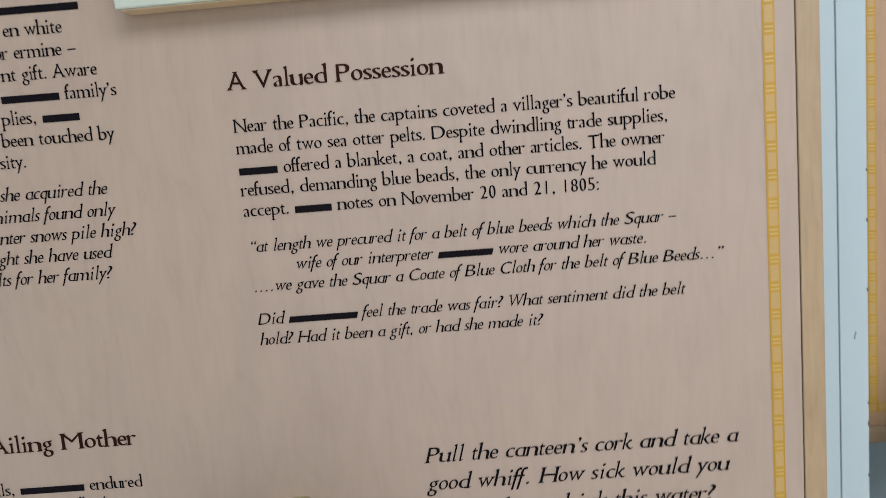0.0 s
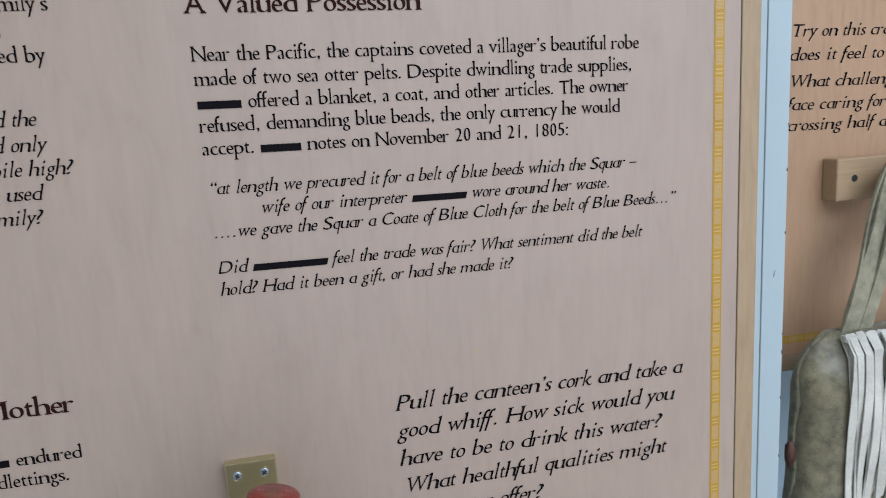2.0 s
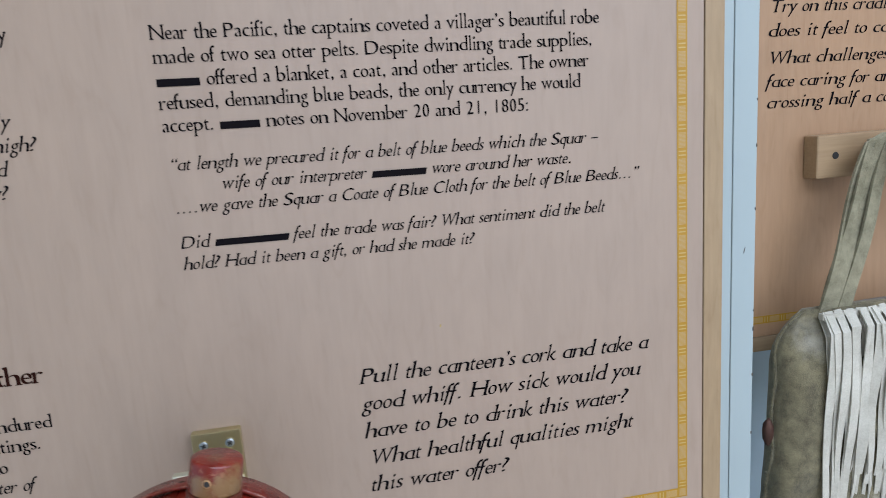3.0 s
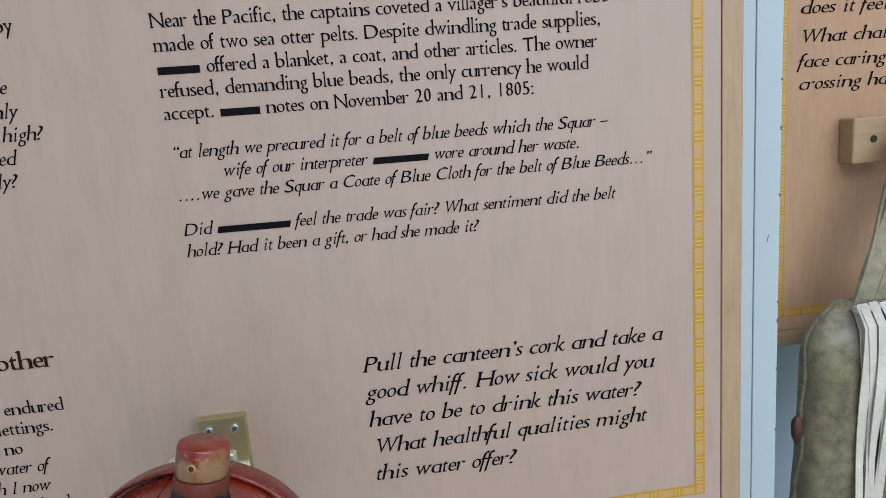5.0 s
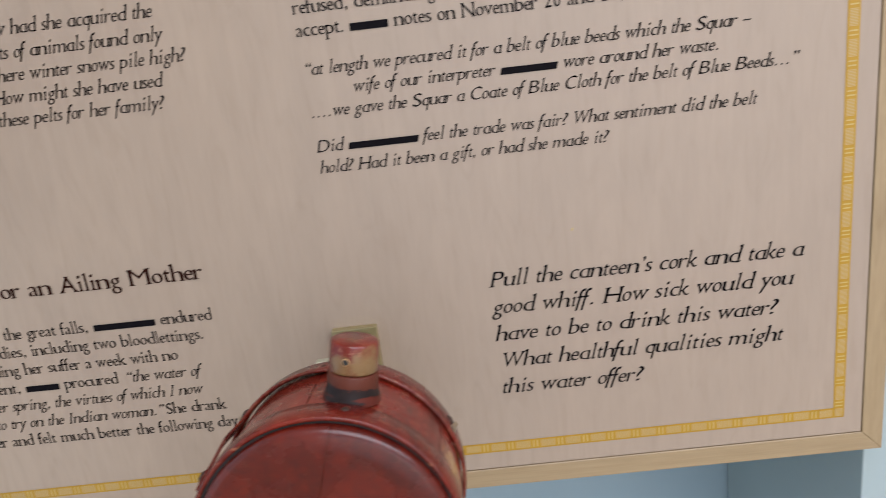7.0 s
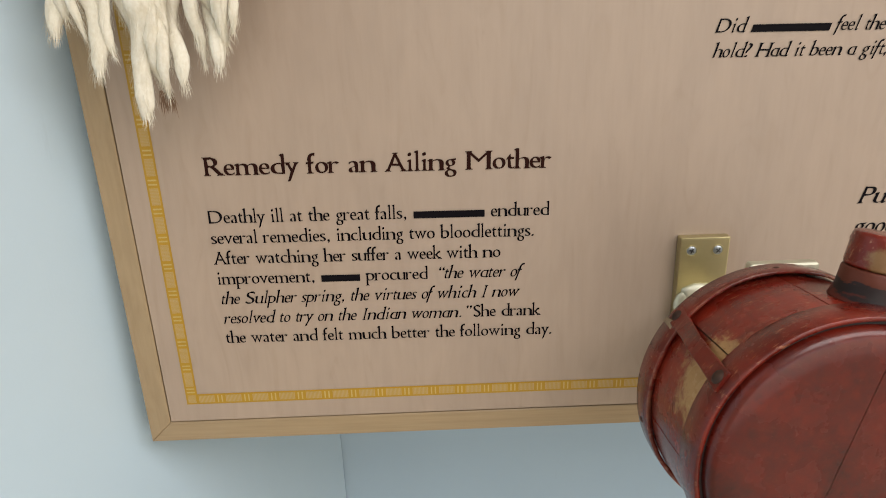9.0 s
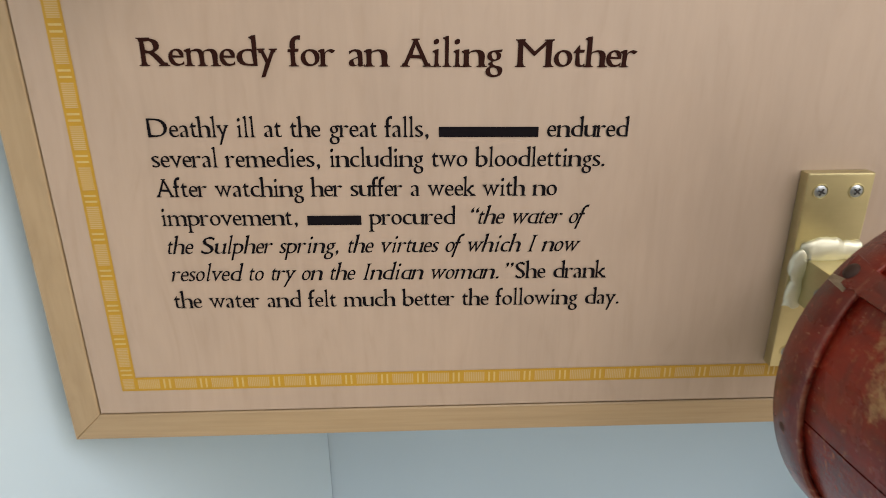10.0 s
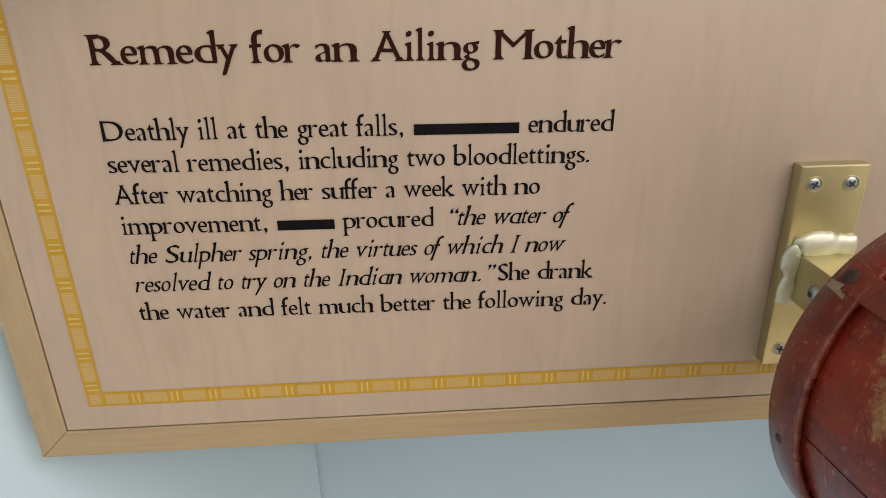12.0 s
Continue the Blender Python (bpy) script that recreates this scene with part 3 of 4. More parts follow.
PANEL_TOP = 2.0
main_panel = exhibit_panel("exhibit_panel", "framed maple exhibit panel with printed text and gold border", 0.0, 1.0195, 1.0, PANEL_TOP, 0.0, 0.0395, 0.981, 1.0395)
Y1 = -0.0005
BODY, QUOTE, HEAD, ASK = 0.0178, 0.0166, 0.0235, 0.0232
for text, a, b, z in (
    ("Near the Pacific, the captains coveted a villager’s beautiful robe", 0.5052, 0.8938, 1.5340),
    ("made of two sea otter pelts. Despite dwindling trade supplies,", 0.5052, 0.8866, 1.5150),
    ("#Lewis# offered a blanket, a coat, and other articles. The owner", 0.5050, 0.8828, 1.4964),
    ("refused, demanding blue beads, the only currency he would", 0.5052, 0.8744, 1.4779),
    ("accept. #Clark# notes on November 20 and 21, 1805:", 0.5046, 0.8236, 1.4594),
):
    text_line(main_panel, text, a, b, z, BODY, Y1, M_INK)
text_line(main_panel, "A Valued Possession", 0.5040, 0.6940, 1.5708, HEAD, Y1, M_INK_BROWN, heavy=0.013)
for text, a, b, z in (
    ("“at length we precured it for a belt of blue beeds which the Squar –", 0.5052, 0.8890, 1.4270),
    ("wife of our interpreter #Shabono# wore around her waste.", 0.5455, 0.8632, 1.4085),
    ("....we gave the Squar a Coate of Blue Cloth for the belt of Blue Beeds...”", 0.5048, 0.9290, 1.3905),
    ("Did #Sacagawea# feel the trade was fair? What sentiment did the belt", 0.5050, 0.8940, 1.3600),
    ("hold? Had it been a gift, or had she made it?", 0.5050, 0.7640, 1.3410),
):
    text_line(main_panel, text, a, b, z, QUOTE, Y1, M_INK, True)
for text, a, b, z in (
    ("Pull the canteen’s cork and take a", 0.6460, 0.9370, 1.2152),
    ("good whiff. How sick would you", 0.6455, 0.9280, 1.1880),
    ("have to be to drink this water?", 0.6455, 0.9135, 1.1600),
    ("What healthful qualities might", 0.6480, 0.9190, 1.1320),
    ("this water offer?", 0.6460, 0.7845, 1.1040),
):
    text_line(main_panel, text, a, b, z, ASK, Y1, M_INK, True)
text_line(main_panel, "Remedy for an Ailing Mother", 0.0890, 0.3785, 1.2589, HEAD * 1.02, Y1, M_INK_BROWN, heavy=0.013)
for text, a, b, z in (
    ("Deathly ill at the great falls, #Sacagawea# endured", 0.0858, 0.3783, 1.2173),
    ("several remedies, including two bloodlettings.", 0.0858, 0.3655, 1.1987),
    ("After watching her suffer a week with no", 0.0855, 0.3362, 1.1798),
    ("improvement, #Lewis# procured", 0.0858, 0.2718, 1.1608),
    ("the water and felt much better the following day.", 0.0852, 0.3835, 1.1029),
):
    text_line(main_panel, text, a, b, z, BODY, Y1, M_INK)
text_line(main_panel, "She drank", 0.3112, 0.3722, 1.1203, BODY, Y1, M_INK)
for text, a, b, z in (
    ("“the water of", 0.2785, 0.3535, 1.1590),
    ("the Sulpher spring, the virtues of which I now", 0.0855, 0.3515, 1.1416),
    ("resolved to try on the Indian woman.”", 0.0858, 0.3080, 1.1224),
):
    text_line(main_panel, text, a, b, z, BODY, Y1, M_INK, True)
for text, a, b, z in (
    ("How had she acquired the", 0.2268, 0.3850, 1.4922),
    ("pelts of animals found only", 0.2268, 0.3890, 1.4727),
    ("where winter snows pile high?", 0.2270, 0.4055, 1.4538),
    ("How might she have used", 0.2272, 0.3805, 1.4349),
    ("these pelts for her family?", 0.2270, 0.3780, 1.4160),
):
    text_line(main_panel, text, a, b, z, BODY, Y1, M_INK, True)
# line ends of the paragraph above, whose beginnings stay out of sight
for text, b, z in (
    ("#ptain Clark#", 0.3845, 1.6514), ("en white", 0.3675, 1.6330), ("or ermine –", 0.3770, 1.6142), ("nt gift. Aware", 0.3925, 1.5954),
    ("#bonneau# family’s", 0.4070, 1.5766), ("plies, #Clark#", 0.3715, 1.5578), ("been touched by", 0.3995, 1.5390), ("sity.", 0.3175, 1.5202),
):
    wide = sum(ADVANCE.get(c, 470) for c in text if c != "#") / 1000 * BODY * 0.93
    text_line(main_panel, text, b - wide, b, z, BODY, Y1, M_INK)

fleck = bmesh.new()
bmesh.ops.create_icosphere(fleck, subdivisions=2, radius=1)
for v in fleck.verts:
    v.co = (0.727 + v.co.x * 0.0008 + v.co.z * 0.0004, v.co.y * 0.0006, 1.2625 + v.co.z * 0.0016)
part("paint_fleck", fleck, M_PALE, main_panel, "tiny pale fleck")


def wall_batten(z, y, x0, x1):
    t = tagged(part("wall_batten", box(x0, x1, y, y + 0.03, z, z + 0.06, 0.002), M_FRAME_H), "maple batten carrying the panel between the walls", "batten", "panel battens")
    return t


for z in (1.72, 1.9):
    wall_batten(z, 0.0316, 0.03, 1.0225)

P2Y = 0.18
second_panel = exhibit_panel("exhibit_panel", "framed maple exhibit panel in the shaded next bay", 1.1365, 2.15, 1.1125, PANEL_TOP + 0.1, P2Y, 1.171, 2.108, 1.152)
for z in (1.8, 2.0):
    wall_batten(z, P2Y + 0.0316, POST_X1, 2.2)
slab("partition_far", 2.2, 2.228, POST_Y, RY1 - 0.004, 0, 2.3, M_BLUE, "pale blue painted partition of the next bay", 0.002)
Y2 = P2Y - 0.0005
for text, a, b, z in (
    ("Try on this cradleboard. How", 1.1965, 1.492, 1.5560),
    ("does it feel to carry a", 1.1950, 1.424, 1.5268),
    ("What challenges did #Sa#", 1.1965, 1.452, 1.4935),
    ("face caring for an infant", 1.1950, 1.448, 1.4648),
    ("crossing half a continent?", 1.1955, 1.462, 1.4386),
):
    text_line(second_panel, text, a, b, z, ASK, Y2, M_INK, True)


# ---------- wall bracket for the canteen ----------
def screw(owner, m, r, turn, hexed=False, name="screw"):
    """A countersunk screw: dished ring, domed head and a cross or hex recess. It faces -y."""
    ring = moved(lathe([(r * 1.28, 0.0), (r * 1.28, -0.0004), (r * 1.12, -0.0005), (r * 1.05, 0.0)], 24), m)
    head_prof = [(0, -0.0011), (r * 0.45, -0.001), (r * 0.8, -0.0007), (r * 1.0, 0.0)] if not hexed else [(0, -0.0032), (r * 0.5, -0.003), (r * 0.86, -0.002), (r, 0.0)]
    head = part(name, moved(lathe(head_prof, 24), m), M_STEEL, owner, "zinc plated screw head", True)
    part("washer_ring", ring, M_BRASS, head)
    rec = bmesh.new()
    depth = -0.0034 if hexed else -0.0013
    if hexed:
        bmesh.ops.create_cone(rec, cap_ends=True, segments=6, radius1=r * 0.38, radius2=r * 0.38, depth=0.0006)
        moved(rec, pose(0, depth + 0.0002, 0, 90))
    else:
        box(-r * 0.58, r * 0.58, depth, depth + 0.0006, -r * 0.13, r * 0.13, 0, 2, rec)
        box(-r * 0.13, r * 0.13, depth - 0.0001, depth + 0.0005, -r * 0.58, r * 0.58, 0, 2, rec)
    part("recess", moved(rec, m @ pose(0, 0, 0, 0, turn, 0)), M_SOCKET, head)


def canteen_bracket():
    t = thing("canteen_bracket", "satin brass wall bracket welded and screwed to the panel", "bracket", pose(0.513, 0, 1.1225))
    front = -0.0092
    part("wall_plate", box(-0.0215, 0.0215, front, -0.0002, -0.0695, 0.0695, 0.0011, 2), M_BRASS, t)
    for x, z, turn in ((-0.0115, 0.0575, 25), (0.0115, 0.0575, 40), (-0.0115, -0.0575, 12), (0.0115, -0.0575, 70)):
        screw(t, pose(x, front, z), 0.0041, turn)
    part("arm", box(-0.0125, 0.0215, -0.108, front + 0.0005, -0.0195, 0.0125, 0.0012, 2), M_BRASS, t)
    part("back_plate", box(-0.0135, 0.036, -0.1168, -0.1075, -0.07, 0.0862, 0.0035, 3), M_WELD, t, "pale brass plate behind the canteen")
    path = [(-0.0160, z) for z in np.linspace(-0.022, 0.013, 40)] + [(-0.0135 + 0.0002 * i, 0.0150) for i in range(3)] + [(x, 0.0168) for x in np.linspace(-0.012, 0.0212, 40)]
    rad = [(0.0084 if i > 42 else 0.0056) + 0.0018 * noise.noise((i * 0.13, 2.0, 0.5)) for i in range(len(path))]
    rad[0] = rad[-1] = 0.002
    weld = tube([(x, front - 0.0006, z) for x, z in path], rad, 18)
    for v in weld.verts:
        v.co += Vector((0.7, 0.5, 1)) * (0.0030 * noise.noise(v.co * 95) + 0.0010 * noise.noise(v.co * 300))
        v.co.y = front - 0.0006 + (v.co.y - front + 0.0006) * 0.55
    part("weld_bead", weld, M_WELD, t, "bright lumpy weld bead", True)
    screw(t, pose(-0.0125, -0.033, -0.0045, 0, 0, -90), 0.0052, 10, True, "bolt")


canteen_bracket()


# ---------- canteen ----------
def canteen():
    cx, cy, cz, lean = 0.5160, -0.182, 1.1222, 11.0
    t = thing("canteen", "round red painted wooden canteen with leather hoops and cork", "canteen", pose(cx, cy, cz, -5, lean, 0))
    R, half, back = 0.0893, 0.0465, 0.0545
    kl, kr = radians(90 + 66), radians(90 - 55)
    worn = [((0.012, 0.012, R), 0.03, 0.2), ((R * math.cos(kl + 0.10), -0.020, R * math.sin(kl + 0.10)), 0.064, 0.95), ((R * math.cos(kl - 0.10), -0.012, R * math.sin(kl - 0.10)), 0.030, 0.7),
            ((R * math.cos(kr - 0.14), -0.002, R * math.sin(kr - 0.14)), 0.036, 0.8)]
    body_red = red_paint("red_paint_body", worn, 1.75, 0.8)
    hoop_red = red_paint("red_paint_hoop", (), 1.25, 0.7, (0.0335,))
    head_red = red_paint("red_paint_head", (), 0.85, 0.06)
    seams = [radians(a) for a in (39.6, 105, 148, 196, 238, 285, 328, 399.6)]
    for a0, a1 in zip(seams, seams[1:]):
        prof = [(R - 0.008, -half + 0.003), (R - 0.0006, -half + 0.003), (R, -half + 0.0042), (R + 0.0006, 0), (R, back - 0.0012), (R - 0.0006, back), (R - 0.008, back)]
        part("stave", lathe(prof, 16, a0 + 0.005, a1 - a0 - 0.010, True), body_red, t, "", False)
    part("drum_lining", lathe([(0, half - 0.004), (R - 0.0035, half - 0.004), (R - 0.0035, -half + 0.004), (0, -half + 0.004)], 64), M_GROOVE, t)

    def hoop(y0, y1, r, lift, nm, phase):
        bm = bmesh.new()
        steps, rows = 120, 8
        rings = []
        for i in range(steps):
            a = 2 * math.pi * i / steps
            up = lift * math.exp(-((a - 2.15) / 0.5) ** 2) + 0.0006 * max(0, noise.noise((math.cos(a) * 1.6 + phase, math.sin(a) * 1.6, 0.3)))
            wav = 0.0008 * noise.noise((math.cos(a) * 3, math.sin(a) * 3, phase))
            prof = [(r + up - 0.0022 - 0.0008 * (up < 0.0005), y0 + wav), (r + up - 0.0006, y0 + wav), (r + up, y0 + 0.0008 + wav), (r + 0.0004, (y0 + y1) / 2), (r, y1 - 0.0008), (r - 0.0006, y1), (r - 0.0030, y1), (r - 0.0028, (y0 + y1) / 2)]
            rings.append([bm.verts.new((q * math.cos(a), y, q * math.sin(a))) for q, y in prof])
        for i in range(steps):
            a, b = rings[i], rings[(i + 1) % steps]
            for j in range(rows):
                bm.faces.new((a[j], a[(j + 1) % rows], b[(j + 1) % rows], b[j]))
        return part(nm, bm, hoop_red, t, "dark red leather hoop", True)

    front_hoop = hoop(-0.0468, -0.0235, R + 0.0030, 0.0, "hoop", 0.0)
    rear_hoop = hoop(0.0330, 0.0555, R + 0.0040, 0.0028, "hoop", 4.0)
    for y, flip in ((-half, 1), (back, -1)):
        prof = [(0, y - 0.0052 * flip), (0.070, y - 0.0058 * flip), (0.0815, y - 0.0056 * flip), (0.0853, y - 0.0040 * flip), (0.0870, y - 0.0012 * flip), (0.0872, y + 0.004 * flip)]
        disc = lathe(prof, 96)
        if flip > 0:
            for sign in (1, -1):
                half_bm = disc.copy()
                bmesh.ops.bisect_plane(half_bm, geom=half_bm.verts[:] + half_bm.edges[:] + half_bm.faces[:], plane_co=(-0.010 + 0.0002 * sign, 0, 0), plane_no=(-sign * 0.995, 0, sign * 0.1), clear_outer=True)
                part("head_board", half_bm, head_red, t, "glossy worn red end board", True)
            disc.free()
        else:
            part("back_head", disc, head_red, t, "", True)
    # a flat black ring added as the shade in the gap behind the hoop's edge
    part("head_gap_shade", lathe([(0.0862, -half + 0.0024), (0.0892, -half + 0.0024)], 96), M_SOCKET, t, "black ring for the shade in the gap round the end board")
    # neck and cork stand on the rim
    def upright(prof, steps=40):
        return moved(lathe(prof, steps), pose(0.006, -0.006, 0, 90, 0, 0))
    neck = upright([(0.0, 0.1095), (0.0166, 0.1095), (0.0174, 0.1083), (0.0176, 0.1020), (0.0178, 0.0965), (0.0190, 0.0930), (0.0200, 0.089)])
    m, tr, b = material("neck_stain", 0.5)
    b.inputs["Specular IOR Level"].default_value = 0.25
    vec = coords(tr)
    sep = node(tr, "SeparateXYZ", [(0, vec)])
    jag = noise_out(tr, coords(tr, (1, 1, 3)), 70.0, 5)
    high = node(tr, "MapRange", [("Value", sep.outputs[2])])
    high.inputs["From Min"].default_value, high.inputs["From Max"].default_value = 0.090, 0.112
    summed = node(tr, "Math", [(0, high.outputs[0]), (1, jag)])
    summed.operation = "ADD"
    tr.links.new(ramp(tr, summed.outputs[0], ((0.60, (0.10, 0.016, 0.009)), (0.70, (0.016, 0.010, 0.010)), (1.06, (0.020, 0.011, 0.011)), (1.14, (0.20, 0.085, 0.045)), (1.22, (0.10, 0.024, 0.013)))), b.inputs["Base Color"])
    bump(tr, b, jag, 0.2)
    part("neck", neck, m, t, "dark stained wooden neck", True)
    cork = upright([(0.0, 0.1315), (0.0144, 0.1315), (0.0160, 0.1307), (0.0166, 0.1288), (0.0169, 0.120), (0.0171, 0.1115), (0.0166, 0.1103), (0.0156, 0.1100)])
    cork_mat = red_paint("red_paint_cork", [((0.018, -0.021, 0.1165), 0.034, 0.95), ((-0.002, -0.023, 0.115), 0.022, 0.85), ((0.006, -0.010, 0.1315), 0.016, 0.25)], 1.5, 0.9, (), 0.52)
    ck = part("cork", cork, cork_mat, t, "red stopper worn to bare wood", True)
    part("pin_hole", moved(lathe([(0.0, -0.0005), (0.0017, -0.0006), (0.0019, -0.0001)], 16), pose(0.0028, -0.0230, 0.1200, 0, 0, -12)), M_SOCKET, ck)
    part("pin_ring", moved(lathe([(0.0019, -0.0002), (0.0021, -0.0010), (0.0025, -0.0008), (0.0027, 0.0004)], 20), pose(0.0028, -0.0226, 0.1200, 0, 0, -12)), M_PEGWOOD, ck)

    def stud(owner, angle, y, r, lift=0.0):
        q = R + 0.0036 + lift
        m4 = pose(q * math.cos(angle), y, q * math.sin(angle)) @ Matrix.Rotation(-(angle - math.pi / 2), 4, "Y") @ pose(0, 0, 0, 90)
        prof = [(0, -r * 0.55), (r * 0.5, -r * 0.48), (r * 0.9, -r * 0.22), (r, 0.0003)]
        part("rivet", moved(lathe(prof, 18), m4 @ pose(0, 0, 0, 0, 0, 180)), M_IRON, owner, "dark iron rivet", True)

    for k, (ang, slant) in enumerate(((kl, -1.3),)):
        ys = np.linspace(-0.0400, 0.0500, 17)
        pts, across, wid = [], [], []
        for y in ys:
            q = R + 0.0040 + 0.0026 * math.exp(-((y - 0.002) / 0.020) ** 2)
            a = ang + slant * (y + 0.0345)
            pts.append((q * math.cos(a), y, q * math.sin(a)))
            across.append((-math.sin(a), 0, math.cos(a)))
            wid.append(0.0105 + 0.0025 * (abs(y) / 0.04) ** 3)
        loop = part("strap_keeper", ribbon(pts, wid, 0.0022, across), hoop_red, t, "red leather strap keeper with frayed pale edges")
        for side in (-1, 1):
            edge = [Vector(p) + Vector(a) * side * w * 0.5 for p, a, w in zip(pts, across, wid)]
            part("raw_edge", tube(edge, [0.0008 + 0.0003 * noise.noise((i * 0.9, side, k)) for i in range(len(edge))], 6), hoop_red, loop, "", True)
        stud(loop, ang, -0.0345, 0.0048, 0.0012)
        stud(loop, ang + slant * 0.0795, 0.0450, 0.0044, 0.0012)
    # torn leather scraps where the keepers pulled loose
    for ang, y0 in ((kl - 0.03, 0.040), (kr - 0.05, 0.036)):
        flap = bmesh.new()
        rows = []
        for j in range(7):
            u = j / 6
            q = R + 0.0046 + 0.0035 * u ** 2
            rows.append([flap.verts.new((q * math.cos(ang + da * (1 - 0.5 * u)), y0 + 0.009 * u + 0.0015 * noise.noise((j * 1.7, da * 40, ang)), q * math.sin(ang + da * (1 - 0.5 * u)))) for da in (-0.036, -0.012, 0.012, 0.036)])
        for a, b in zip(rows, rows[1:]):
            for k in range(3):
                flap.faces.new((a[k], a[k + 1], b[k + 1], b[k]))
        bmesh.ops.solidify(flap, geom=flap.faces[:], thickness=0.0009)
        part("torn_flap", flap, M_LEATHER_RAW, t, "torn pale leather scrap")
    stud(rear_hoop, kr, 0.045, 0.0040, 0.0006)
    stud(front_hoop, radians(90 - 3.4), -0.034, 0.0030, -0.0006)
    stud(rear_hoop, radians(90 + 14), 0.044, 0.0028, 0.0)
    stud(rear_hoop, radians(90 + 112), 0.046, 0.0034, -0.0004)
    stud(rear_hoop, radians(90 - 110), 0.046, 0.0034, -0.0004)


canteen()


# ---------- small display case above the text ----------
def display_case():
    x0, z0 = 0.4268, 1.6408
    m, tr, b = material("case_acrylic", 0.08)
    b.inputs["Transmission Weight"].default_value = 0.55
    b.inputs["Base Color"].default_value = (0.83, 0.90, 0.80, 1)
    vec = coords(tr)
    bump(tr, b, noise_out(tr, vec, 14.0, 2), 0.03)
    t = thing("display_case", "pale greenish acrylic display case on a wooden base", "display case", pose(0, 0, 0))
    part("base_board", box(x0 + 0.002, 0.905, -0.019, -0.0003, z0, 1.845, 0.0015, 2), M_CASE_BASE_LIT, t)
    part("cover", box(x0 - 0.0005, 0.9075, -0.0245, -0.0192, z0 + 0.0004, 1.8475, 0.0022, 3), m, t, "pale green acrylic cover")


display_case()


# ---------- ermine pelts ----------
def ermine_pelt(hang, tips, width, seed, label):
    """A hanging winter pelt: a long flat body that parts into tail and paws, covered in fine hair."""
    rnd = random.Random(seed)
    t = thing("ermine_pelt", label, "pelt", pose(0, 0, 0), "ermine pelts on the peg")
    hang = Vector(hang)
    spines = []
    cx = sum(p[0] for p in tips) / len(tips)
    waist = Vector((cx, sum(p[1] for p in tips) / len(tips), max(p[2] for p in tips) + 0.012))
    body = []
    for i in range(15):
        u = i / 14
        p = hang.lerp(waist, u)
        p.x += 0.006 * math.sin(u * 5 + seed)
        body.append(p)
    spines.append((body, [width * (0.45 + 0.55 * min(1, u * 1.6)) * (1 - 0.72 * (max(0, u - 0.72) / 0.28) ** 1.6) for u in (i / 14 for i in range(15))], 0.42, "body"))
    for k, tip in enumerate(tips):
        tip = Vector(tip)
        start = waist + Vector(((tip.x - waist.x) * 0.6, rnd.uniform(-0.008, 0.002), 0.050))
        pts, rad = [], []
        thick = tip_width = rnd.uniform(0.0034, 0.0050) if k else 0.0068
        for i in range(11):
            u = i / 10
            p = start.lerp(tip, u)
            p.x += 0.0018 * math.sin(u * 6 + k * 2 + seed)
            p.y += 0.005 * math.sin(u * 4 + k)
            pts.append(p)
            rad.append(thick * (1.45 - 0.80 * u + 0.14 * math.sin(u * 9 + k)) * (0.55 if i == 10 else 0.85 if i == 9 else 1))
        spines.append((pts, rad, 0.7, "tail" if k == 0 else "paw"))
    for pts, rad, flat, nm in spines:
        bm = tube(pts, rad, 14, flat)
        for v in bm.verts:
            v.co += Vector((1, 0.5, 0.2)) * (0.0050 if nm == "body" else 0.0024) * noise.noise(v.co * 75 + Vector((seed, 0, 0)))
        skin = part(nm, bm, M_FUR, t, "cream white " + nm, True)
        vs, fs = [], []
        length = sum((b - a).length for a, b in zip(pts, pts[1:]))
        count = int(length * sum(rad) / len(rad) * 1100000)
        for _ in range(min(count, 8000)):
            s = rnd.random() * (len(pts) - 1)
            i = min(int(s), len(pts) - 2)
            f = s - i
            p = pts[i].lerp(pts[i + 1], f)
            r = rad[i] + (rad[i + 1] - rad[i]) * f
            d = (pts[i + 1] - pts[i]).normalized()
            side = d.cross(Vector((0, 1, 0))).normalized()
            other = d.cross(side)
            a = rnd.uniform(0, 2 * math.pi)
            out = side * math.cos(a) + other * math.sin(a) * flat
            root = p + out * r * 0.93
            go = (d * 1.0 + out.normalized() * rnd.uniform(0.06, 0.30) + side * rnd.uniform(-0.30, 0.30)).normalized()
            ln = rnd.uniform(0.0045, 0.0105)
            wd = d.cross(out).normalized() * rnd.uniform(0.00012, 0.0003)
            n = len(vs)
            mid = root + go * ln * 0.55 + out * 0.0004
            vs += [root - wd, root + wd, mid + wd * 0.7, mid - wd * 0.7, root + go * ln + d * 0.0015]
            fs += [(n, n + 1, n + 2, n + 3), (n + 3, n + 2, n + 4)]
        me = bpy.data.meshes.new("hair")
        me.from_pydata(vs, [], fs)
        me.materials.append(M_FUR)
        ob = new("hair", me)
        ob.parent = skin
        tagged(ob, "fine cream hair", "", "", "stuff")
    return t


